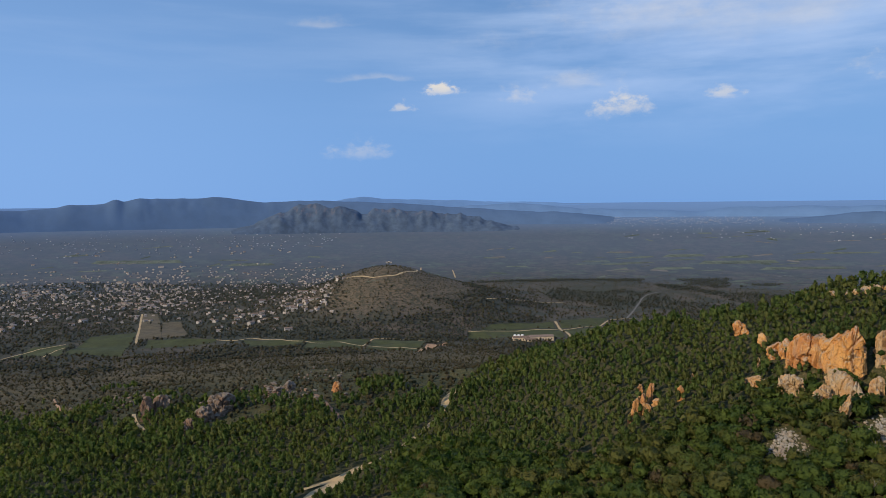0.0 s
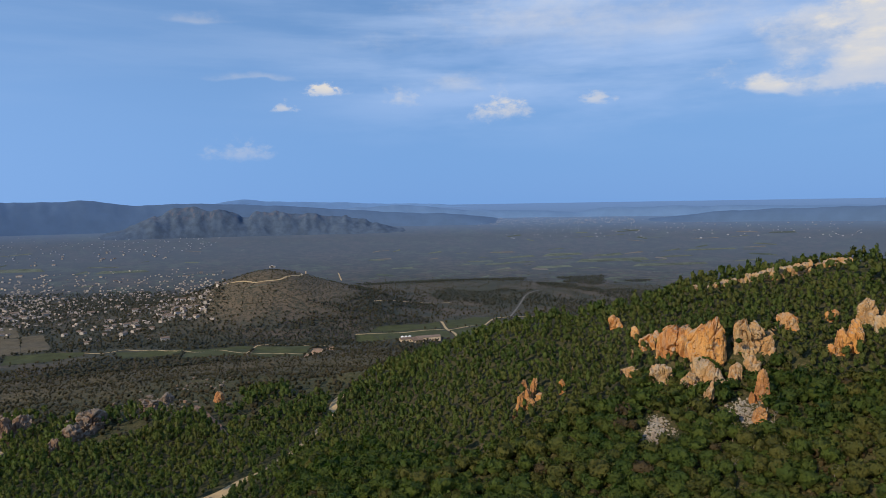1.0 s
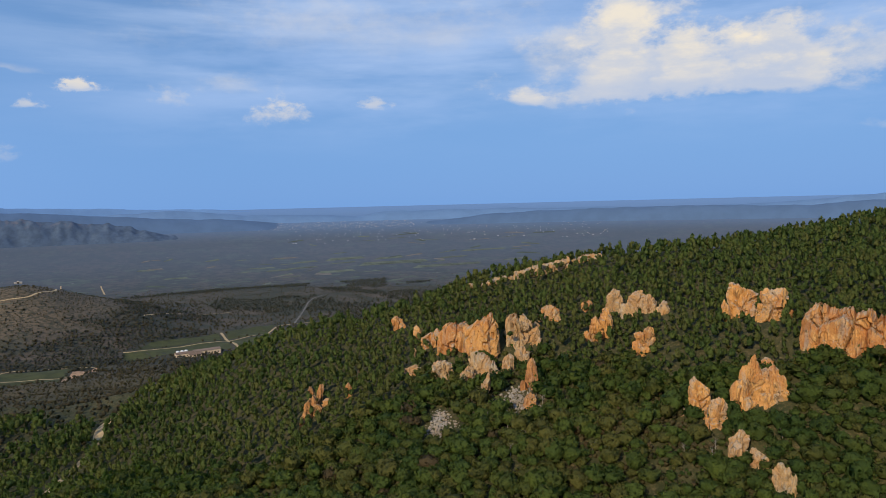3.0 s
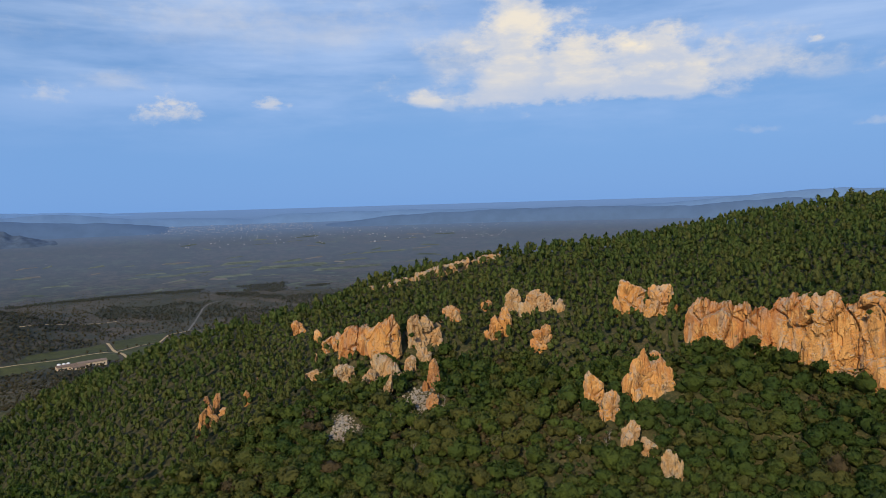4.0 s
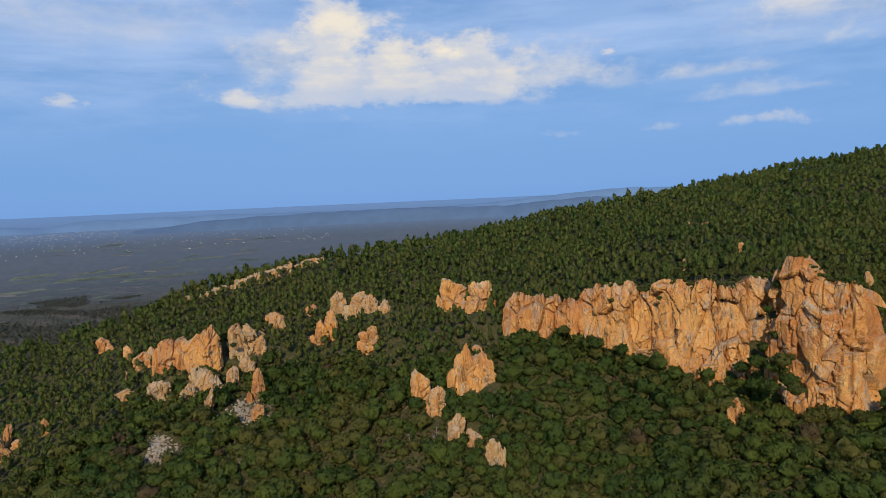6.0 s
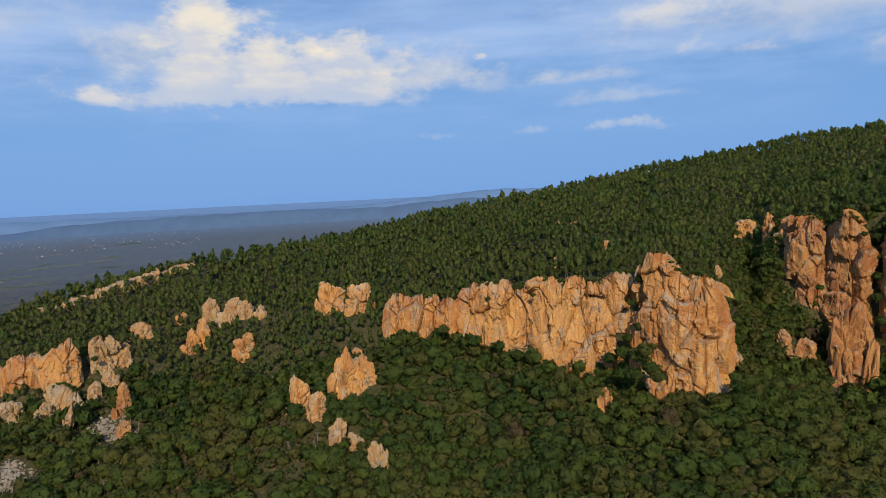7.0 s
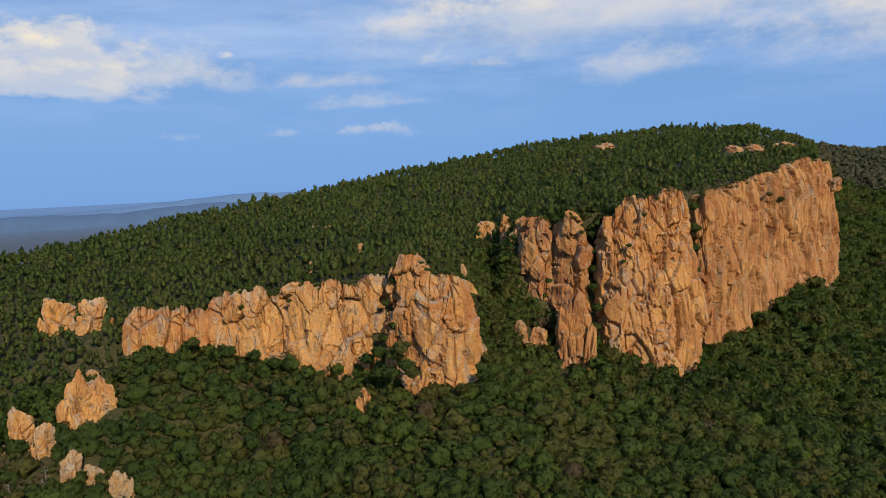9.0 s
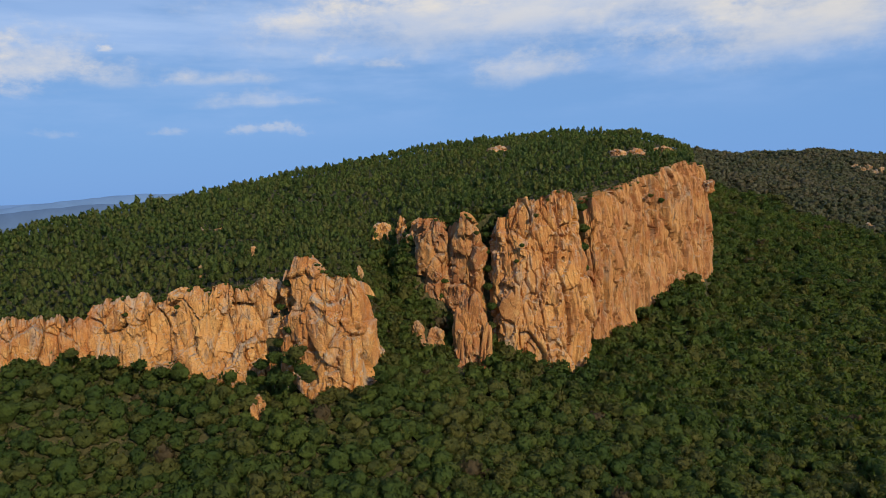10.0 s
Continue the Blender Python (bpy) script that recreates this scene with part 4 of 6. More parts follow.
rock_wall("apron", spur_crag, ((32.6, 420, -12.2, -13.8), (33.1, 416, -12.0, -14.6), (33.6, 414, -12.4, -15.0), (34.1, 416, -13.2, -15.0)), ROCK_PALE, 153, step=0.45, back=9.0, bulge=1.0, bold=0.5)


crest_rocks = thing("rock_cliff", "ragged pale rock crest along the wooded spur", "cliff")
rim_at = lambda az, el: min(math.hypot(*spot(az, el)[:2]), float(np.interp(az, [q[0] for q in PROFILES], [q[13] for q in PROFILES])) - 4)
for k, row in enumerate((((28.2, -7.0, -7.3), (28.8, -6.5, -7.1), (29.4, -6.6, -7.0)), ((29.7, -6.3, -6.8), (30.8, -6.1, -6.6), (32.0, -5.9, -6.4)),
                         ((32.2, -5.9, -6.4), (33.5, -5.4, -6.1), (34.8, -5.0, -5.9), (35.8, -4.8, -5.6), (37.0, -4.45, -5.3)), ((37.2, -4.6, -5.1), (38.3, -4.2, -4.9), (39.6, -4.15, -4.6)))):
    rock_wall("wall", crest_rocks, [(az, rim_at(az, lo), hi, lo) for az, hi, lo in row], ROCK_PALE, 161 + 5 * k, step=0.6, back=6.0, bulge=1.5, bold=0.45, clear=8)


nub = part("rock", chunk_mesh(9, 11, 13, 777, ROCK, 2), big_cliff, "jutting knob of rock at the cliff end")
nub.location = way(107.75, -1.75) * 652 + Vector((0, 0, EYE))


# scree below the crag
def rubble(label, corners, count, seed, big=1.0, mat=None):
    """Loose broken stones spilled down the slope between two corner directions."""
    g = np.random.default_rng(seed)
    (a0, e0), (a1, e1) = corners
    v0, f0 = BALL0
    vs, fs = [], []
    for k in range(count):
        f = g.uniform(0, 1) ** 0.7
        p = spot((a0 + a1) / 2 + g.normal(0, 0.30) * (a1 - a0) * (0.35 + 0.75 * f), e0 + (e1 - e0) * f)
        p.x, p.y = p.x + g.uniform(-2.2, 2.2), p.y + g.uniform(-2.2, 2.2)
        p.z = float(height(p.x, p.y)[0])
        s = big * (0.35 + 1.3 * g.random() ** 2.5)
        v = v0 * (1 + 0.35 * g.uniform(-1, 1, (len(v0), 1))) * s * np.array([1, g.uniform(0.6, 1), g.uniform(0.5, 0.9)])
        t = g.uniform(0, 6.28)
        v = v @ np.array([[math.cos(t), math.sin(t), 0], [-math.sin(t), math.cos(t), 0], [0, 0, 1]])
        fs.append(f0 + len(v0) * k)
        vs.append(v + np.array(p) + (0, 0, 0.35 * s))
        KEEP_OUT.append((p.x, p.y, max(1.9, 1.7 * big)))
    tagged(new("scree", mesh_of("scree", np.concatenate(vs), np.concatenate(fs), mat or ROCK_GREY)), label, "scree", kind="stuff")


rubble("grey scree of broken stones among oaks", ((25.0, -16.7), (27.3, -18.8)), 620, 5, 0.72)
rubble("pale rubble below the orange crag", ((30.8, -14.9), (34.2, -16.7)), 420, 6, 0.72)
rubble("grey-brown boulders strewn over the scrub slope", ((-17.5, -14.0), (-10.0, -15.4)), 110, 7, 2.2, ROCK_BROWN)
rubble("pale boulders along the scrub ridge", ((-13.5, -12.9), (-5.5, -13.9)), 60, 8, 1.9, ROCK_BROWN)
rubble("brown boulders among dull trees", ((-28.0, -13.6), (-21.5, -14.8)), 60, 9, 2.0, ROCK_BROWN)


# ---- tracks, fields ----
def ribbon(label, wide, *dirs, mat=None, name="track", clear=0):
    """A dirt track over the ground through the given directions."""
    pts = [spot(a, e) for a, e in dirs]
    line = []
    for a, b in zip(pts, pts[1:]):
        n = max(2, int((b - a).length / 6))
        line += [a.lerp(b, i / n) for i in range(n)]
    line = np.array([q[:2] for q in line + [pts[-1]]])
    k = np.ones(5) / 5
    if len(line) > 8:
        line = np.stack([np.convolve(np.pad(line[:, i], 2, mode="edge"), k, "valid") for i in (0, 1)], 1)
    t = np.gradient(line, axis=0)
    t /= np.maximum(np.linalg.norm(t, axis=1), 1e-6)[:, None]
    side = np.stack([-t[:, 1], t[:, 0]], 1)
    wid = wide * (0.7 if np.hypot(*line[0]) > 1100 else 1.0) * (1 + 0.25 * fbm(np.stack([line[:, 0] / 15, line[:, 1] / 15, line[:, 0] * 0], 1), 3, 2))
    rows = [line + side * (wid * s)[:, None] for s in (-0.5, -0.2, 0.2, 0.5)]
    v = np.stack([np.concatenate([r, (height(r[:, 0], r[:, 1]) + 0.55)[:, None]], 1) for r in rows])
    tagged(new(name, mesh_of(name, v.reshape(-1, 3), grid_faces(*v.shape[:2])[:, ::-1], mat or TRACK, True)), label, "track", kind="structure")
    for q in line[::1]:
        KEEP_OUT.append((q[0], q[1], wide * 0.5 + (1.0 if wide < 5 else 2.2)))
        for k in range(int(clear // 4)):
            m = 1 - 4 * (k + 1) / max(np.hypot(*q), 1)
            KEEP_OUT.append((q[0] * m, q[1] * m, wide * 0.4 + 1.0))


def field(label, mat, a, b, c, d, name="field", cuts=24):
    """A field between four corner directions, draped over the ground."""
    a, b, c, d = (np.array(spot(*q)) for q in (a, b, c, d))
    u = np.linspace(0, 1, cuts)
    U, V = np.meshgrid(u, u)
    q = (a * ((1 - U) * (1 - V))[..., None] + b * (U * (1 - V))[..., None] + c * (U * V)[..., None] + d * ((1 - U) * V)[..., None]).reshape(-1, 3)
    q[:, 2] = height(q[:, 0], q[:, 1]) + 0.35
    FIELDS.append((a, b, c, d))
    tagged(new(name, mesh_of(name, q, grid_faces(cuts, cuts), mat, True)), label, "field", kind="structure")


FIELDS = []
ribbon("narrow dirt forest road winding through pines", 4.0, (2.4, -14.3), (1.6, -14.7), (0.6, -15.2), (0.0, -15.9), (-0.1, -16.7), (-1.2, -17.6), (-2.6, -18.7), (-4.2, -19.7), (-6.0, -20.4), (-8.0, -21.2), (-10.5, -21.8), (-13.5, -22.3))
ribbon("pale stony bank beside the forest road", 8, (1.8, -14.6), (0.6, -15.2), (0.1, -15.9), (-0.1, -16.6), clear=12)
ribbon("pale dirt bend of the forest road", 6, (-3.0, -19.1), (-4.2, -19.6), (-5.5, -20.2), clear=8)
ribbon("pale dirt clearing beside the forest road", 7.5, (-6.6, -20.6), (-8.2, -21.3), (-10.2, -22.2), (-12.6, -23.4), clear=8)
ribbon("grey forest road bend", 3.6, (-24.1, -15.2), (-24.0, -15.9), (-23.4, -16.6), clear=16)
ribbon("reddish dirt track in the wood", 2.4, (-29.3, -13.5), (-29.0, -14.2), (-28.6, -15.2), mat=BARE, clear=16)
ribbon("reddish washed-out track on the scrub slope", 3.2, (-10.6, -14.9), (-9.8, -15.6), (-8.8, -16.6), (-8.2, -17.4), mat=BARE_RED, clear=16)

field("green vineyard beside the village", VINES, (-28.65, -10.45), (-24.77, -11.01), (-23.63, -9.37), (-26.79, -9.43))
field("green strip of vineyard", VINES, (-31.77, -10.32), (-28.83, -10.58), (-28.08, -9.87), (-30.38, -9.78))
field("brown ploughed vineyard", VINES_DRY, (-23.34, -8.73), (-21.96, -8.83), (-22.22, -8.05), (-23.16, -8.03))
field("dry vineyard plots", VINES_DRY, (-23.58, -9.96), (-22.00, -9.92), (-22.00, -8.87), (-23.34, -8.77))
field("dry vineyard plots by the wall", VINES_DRY, (-21.96, -9.92), (-20.02, -9.90), (-20.55, -8.76), (-21.92, -8.75))
field("green vineyard by the valley road", VINES, (-23.21, -10.57), (-18.35, -10.53), (-17.92, -10.26), (-22.91, -9.97))
field("green vineyard by the valley road", VINES, (-15.60, -10.97), (-11.67, -11.10), (-11.21, -10.68), (-16.02, -10.47))
field("green vineyard by the valley road", VINES, (-11.45, -11.38), (-6.72, -11.53), (-6.02, -10.88), (-10.99, -10.74))
field("green vineyard by the valley road", VINES, (-6.35, -11.58), (-2.35, -11.86), (-1.42, -11.07), (-5.79, -10.88))
field("bare orange earth yard", BARE, (-2.21, -11.95), (0.29, -11.45), (0.20, -11.22), (-1.37, -11.29))
field("green vineyard beside the winery", VINES, (1.96, -11.01), (9.82, -10.75), (9.37, -10.14), (2.06, -10.37))
field("green vineyard beside the winery", VINES, (2.98, -10.20), (9.01, -10.05), (8.83, -9.52), (4.00, -9.74))
field("green vineyard beside the winery", VINES, (9.55, -10.00), (12.49, -9.84), (13.15, -9.12), (9.37, -9.42))
field("green vineyard beside the winery", VINES, (10.05, -10.83), (14.68, -10.26), (14.68, -9.95), (9.82, -10.13))
field("green vineyard beside the winery", VINES, (12.93, -9.87), (19.73, -9.78), (19.93, -9.34), (13.80, -9.28))
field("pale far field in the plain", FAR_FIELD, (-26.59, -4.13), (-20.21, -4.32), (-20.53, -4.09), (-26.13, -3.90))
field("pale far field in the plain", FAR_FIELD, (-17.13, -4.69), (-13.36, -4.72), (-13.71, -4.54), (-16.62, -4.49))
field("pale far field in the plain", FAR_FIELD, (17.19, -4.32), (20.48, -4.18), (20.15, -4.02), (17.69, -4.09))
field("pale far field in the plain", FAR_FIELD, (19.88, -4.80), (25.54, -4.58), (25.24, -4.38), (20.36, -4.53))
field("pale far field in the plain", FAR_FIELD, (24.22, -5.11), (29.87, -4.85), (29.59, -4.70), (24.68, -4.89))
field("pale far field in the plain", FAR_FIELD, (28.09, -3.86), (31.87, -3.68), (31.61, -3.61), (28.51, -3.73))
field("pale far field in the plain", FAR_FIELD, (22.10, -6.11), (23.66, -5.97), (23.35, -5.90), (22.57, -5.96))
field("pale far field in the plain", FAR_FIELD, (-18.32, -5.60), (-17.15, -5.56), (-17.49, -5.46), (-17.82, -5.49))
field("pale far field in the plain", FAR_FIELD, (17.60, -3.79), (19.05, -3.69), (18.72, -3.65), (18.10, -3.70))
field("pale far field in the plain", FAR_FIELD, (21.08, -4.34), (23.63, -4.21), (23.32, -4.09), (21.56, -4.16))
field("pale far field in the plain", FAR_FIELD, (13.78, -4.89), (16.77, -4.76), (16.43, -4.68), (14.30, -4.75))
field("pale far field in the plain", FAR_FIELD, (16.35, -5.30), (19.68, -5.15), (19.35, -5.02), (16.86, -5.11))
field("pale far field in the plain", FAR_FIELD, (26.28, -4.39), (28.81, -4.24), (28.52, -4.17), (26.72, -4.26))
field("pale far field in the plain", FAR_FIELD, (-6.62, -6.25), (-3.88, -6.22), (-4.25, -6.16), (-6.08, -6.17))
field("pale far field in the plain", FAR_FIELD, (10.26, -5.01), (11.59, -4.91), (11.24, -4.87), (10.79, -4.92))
ribbon("pale farm road past the vineyards", 7, (-23.78, -10.23), (-23.46, -8.97), (-23.24, -7.98))
ribbon("pale valley road beside vineyards", 6, (-18.13, -10.29), (-16.45, -10.48), (-15.58, -10.32), (-12.10, -10.73), (-7.62, -11.18), (-1.19, -11.61))
ribbon("pale valley road beside vineyards", 5, (-6.71, -11.39), (-5.79, -10.79), (-2.11, -11.01), (0.20, -11.22))
ribbon("farm track between vineyards", 6, (1.87, -10.33), (3.44, -10.33), (9.15, -10.14), (12.93, -9.79))
ribbon("farm track between vineyards", 9, (9.01, -9.47), (9.37, -10.05), (10.36, -10.74))
ribbon("farm track between vineyards", 6, (12.27, -9.89), (13.37, -9.24), (14.67, -9.16), (17.65, -9.19), (19.73, -9.44))
ribbon("pale firebreak track through the scrub", 7, (14.58, -9.21), (15.10, -8.58), (15.73, -7.59), (16.16, -7.23), (17.00, -7.03), mat=BARE_FAR)
ribbon("pale track climbing the scrub hill", 7, (-1.81, -5.15), (-2.13, -5.51), (-3.88, -5.81), (-5.71, -5.91), (-7.98, -5.95))
ribbon("pale track on the scrub hill", 7, (0.76, -5.36), (0.99, -6.00))
ribbon("faint track across the scrub", 5, (3.46, -7.75), (7.11, -7.87), (9.82, -7.98))
ribbon("earth track by the vineyard", 5, (-32.44, -10.40), (-30.39, -10.02), (-28.26, -9.77))
ribbon("earth track by the vineyard", 5, (-29.89, -10.54), (-28.27, -9.97))



def far_strips():
    """Narrow fields scattered over the far plain."""
    g = np.random.default_rng(77)
    for lo, hi, e0, e1, count in ((11, 38, -5.6, -2.2, 46), (-33, -10, -4.8, -3.0, 18), (3, 14, -6.0, -3.4, 16)):
        for k in range(count):
            az, el = g.uniform(lo, hi), g.uniform(e0, e1)
            w, h, tilt = g.uniform(0.5, 2.4), g.uniform(0.03, 0.10) * (0.5 - el / 6), g.uniform(-0.06, 0.10)
            kind = g.random()
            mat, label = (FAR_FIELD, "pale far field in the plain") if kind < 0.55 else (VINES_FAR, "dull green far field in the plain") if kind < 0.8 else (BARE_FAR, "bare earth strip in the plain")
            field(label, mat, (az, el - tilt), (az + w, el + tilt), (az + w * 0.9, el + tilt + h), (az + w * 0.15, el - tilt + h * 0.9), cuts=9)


far_strips()

# ---- trees ----
def crown(kind, n, seed, fine=2):
    """A tree crown: a lobed leafy dome with loose sprays standing out of it; unit radius for oaks, unit height for pines."""
    g = np.random.default_rng(seed)
    pine = kind != "oak"
    k = 16
    aim_at = g.normal(size=(k, 3))
    aim_at[:, 2] = np.abs(aim_at[:, 2]) * (1 if not pine else g.choice([-1, 1, 1], k))
    aim_at /= np.linalg.norm(aim_at, axis=1)[:, None]
    width, lean = g.uniform(0.24, 0.46, k), g.normal(size=3) * 0.12

    def skin(d):
        """The crown's surface in the direction d."""
        d = d / np.linalg.norm(d, axis=1)[:, None]
        turn = np.arccos(np.clip(d @ aim_at.T, -1, 1))
        lobe = np.exp(-(turn / width) ** 2).max(1)
        out = (0.68 + 0.36 * lobe) * (1 + d @ lean) + 0.11 * vnoise(d * 4.5 + seed, seed)
        p = d * out[:, None]
        if pine:
            slim = 0.25 * np.clip(1.0 - 0.25 * d[:, 2], 0.3, 1.4)
            return np.stack([p[:, 0] * slim, p[:, 1] * slim, p[:, 2] * 0.33 + 0.62], 1)
        under = np.where(d[:, 2] < -0.2, 0.82, 1.0)
        return np.stack([p[:, 0] * under, p[:, 1] * under, p[:, 2] * 0.80 + 0.62], 1)

    def facing(d):
        t1 = np.cross(d, (0.31, 0.77, 0.55))
        t1 /= np.linalg.norm(t1, axis=1)[:, None]
        t2 = np.cross(d, t1)
        p = skin(d)
        q = np.cross(skin(d + 0.12 * t1) - p, skin(d + 0.12 * t2) - p)
        return q / np.maximum(np.linalg.norm(q, axis=1), 1e-9)[:, None]

    hv, hf = HEARTS[fine]
    d = g.normal(size=(n, 3))
    d[:, 2] = np.where(d[:, 2] < -0.35, -d[:, 2], d[:, 2])
    d /= np.linalg.norm(d, axis=1)[:, None]
    n0 = facing(d)
    mid = np.array((0, 0, 0.62))
    at = mid + (skin(d) - mid) * g.uniform(0.90, 1.08, (n, 1))
    nrm = n0 + 0.7 * g.normal(size=(n, 3))
    side = np.cross(nrm, g.normal(size=(n, 3)))
    side /= np.linalg.norm(side, axis=1)[:, None]
    up = np.cross(nrm, side)
    up /= np.linalg.norm(up, axis=1)[:, None]
    s = (0.060 if pine else 0.122) * (1.0 if n > 100 else 1.25) * g.uniform(0.6, 1.4, (n, 1))
    if pine:
        up = 0.6 * up + n0 * 0.5 + np.array((0, 0, 0.35))
    tri = np.stack([at + up * s, at - up * s * 0.5 + side * s * 0.9, at - up * s * 0.5 - side * s * 0.9], 1)
    away = (np.cross(tri[:, 1] - tri[:, 0], tri[:, 2] - tri[:, 0]) * n0).sum(1) < 0
    tri[away] = tri[away][:, ::-1]
    tri = tri.reshape(-1, 3)
    verts = np.concatenate([mid + (skin(hv) - mid) * (0.84 if pine else 0.90), tri])
    faces = np.concatenate([hf, len(hv) + np.arange(3 * n).reshape(-1, 3)])
    # the crown is shaded as soft lobes, not as single leaves
    soft = np.concatenate([facing(hv), np.repeat(n0 + 0.42 * g.normal(size=(n, 3)), 3, 0)]) + (0, 0, 0.15)
    return verts, faces, soft / np.linalg.norm(soft, axis=1)[:, None]


PHI = (1 + 5 ** 0.5) / 2
LUMP = (np.array([(-1, PHI, 0), (1, PHI, 0), (-1, -PHI, 0), (1, -PHI, 0), (0, -1, PHI), (0, 1, PHI), (0, -1, -PHI), (0, 1, -PHI), (PHI, 0, -1), (PHI, 0, 1), (-PHI, 0, -1), (-PHI, 0, 1)]) / 1.902,
        np.array([(0, 11, 5), (0, 5, 1), (0, 1, 7), (0, 7, 10), (0, 10, 11), (1, 5, 9), (5, 11, 4), (11, 10, 2), (10, 7, 6), (7, 1, 8), (3, 9, 4), (3, 4, 2), (3, 2, 6), (3, 6, 8), (3, 8, 9), (4, 9, 5), (2, 4, 11), (6, 2, 10), (8, 6, 7), (9, 8, 1)]))
ICO = (np.array([(0, 0, 1), (0.89, 0, 0.45), (0.28, 0.85, 0.45), (-0.72, 0.53, 0.45), (-0.72, -0.53, 0.45), (0.28, -0.85, 0.45), (0, 0, -1)]),
       np.array([(0, 1, 2), (0, 2, 3), (0, 3, 4), (0, 4, 5), (0, 5, 1), (6, 2, 1), (6, 3, 2), (6, 4, 3), (6, 5, 4), (6, 1, 5)]))
HEARTS = (ICO, LUMP, ball(2), ball(3))


def trunk_mesh(tall, thick, seed, limbs=4):
    """A tapered trunk with a few rising limbs."""
    g = np.random.default_rng(seed)
    vs, fs, n = [], [], 0
    runs = [((0, 0, -0.8), (g.uniform(-0.2, 0.2), g.uniform(-0.2, 0.2), tall), thick)]
    for k in range(limbs):
        a, h = g.uniform(0, 6.28), tall * g.uniform(0.45, 0.85)
        runs.append(((0, 0, h), (math.cos(a) * tall * 0.3, math.sin(a) * tall * 0.3, h + tall * 0.3), thick * 0.5))
    for a, b, w in runs:
        a, b = np.array(a), np.array(b)
        for i, f in enumerate((0, 0.5, 1)):
            c = a * (1 - f) + b * f + (0 if i != 1 else 1) * g.uniform(-0.1, 0.1, 3)
            r = w * (1 - 0.75 * f)
            vs.append(np.stack([c + r * np.array((math.cos(t), math.sin(t), 0)) for t in np.arange(5) * 1.2566]))
        fs.append(grid_faces(3, 5, True) + n)
        n += 15
    return mesh_of("trunk", np.concatenate(vs), np.concatenate(fs), BARK, True)


crest_r = lambda az: np.interp(az, [q[0] for q in PROFILES], [q[13] for q in PROFILES])
step_r = lambda az: np.interp(az, [q[0] for q in PROFILES], [q[7] for q in PROFILES])


def scatter(lo_az, hi_az, lo_r, hi_r, gap, seed):
    """Jittered points over a sector."""
    g = np.random.default_rng(seed)
    n = int(hi_r / gap) + 2
    i, j = np.meshgrid(np.arange(-n, n), np.arange(-n, n))
    x = (i.ravel() + 0.5 * (j.ravel() % 2) + g.uniform(-0.42, 0.42, i.size)) * gap
    y = (j.ravel() * 0.88 + g.uniform(-0.42, 0.42, i.size)) * gap
    r, az = np.hypot(x, y), np.degrees(np.arctan2(x, y))
    ok = (r > lo_r) & (r < hi_r) & (az > lo_az) & (az < hi_az)
    return x[ok], y[ok], r[ok], az[ok]


def bare(x, y):
    """True where a point lies on rock, a track or a field."""
    bad = np.zeros(len(x), bool)
    cell = {}
    for k, (cx, cy, cr) in enumerate(KEEP_OUT):
        for a in range(int((cx - cr) // 20), int((cx + cr) // 20) + 1):
            for b in range(int((cy - cr) // 20), int((cy + cr) // 20) + 1):
                cell.setdefault((a, b), []).append(k)
    ko = np.array(KEEP_OUT)
    key = np.stack([x // 20, y // 20], 1).astype(int)
    for q in {tuple(t) for t in key}:
        if q in cell:
            m = np.nonzero((key[:, 0] == q[0]) & (key[:, 1] == q[1]))[0]
            c = ko[cell[q]]
            bad[m] = (np.hypot(x[m, None] - c[None, :, 0], y[m, None] - c[None, :, 1]) < c[None, :, 2]).any(1)
    for a, b, c, d in FIELDS:
        ins = np.ones(len(x), bool)
        quad = [a, b, c, d]
        turn = sum(quad[i][0] * quad[(i + 1) % 4][1] - quad[(i + 1) % 4][0] * quad[i][1] for i in range(4))
        for i in range(4):
            p0, p1 = quad[i], quad[(i + 1) % 4]
            ins &= ((p1[0] - p0[0]) * (y - p0[1]) - (p1[1] - p0[1]) * (x - p0[0])) * turn > 0
        bad |= ins
    return bad


def steep(x, y):
    e = 4.0
    return np.hypot(height(x + e, y) - height(x - e, y), height(x, y + e) - height(x, y - e)) / (2 * e)


SKYLINE = np.maximum.accumulate(np.where(TR > 100, (TABLE - EYE) / np.maximum(TR, 1), -9), axis=1)


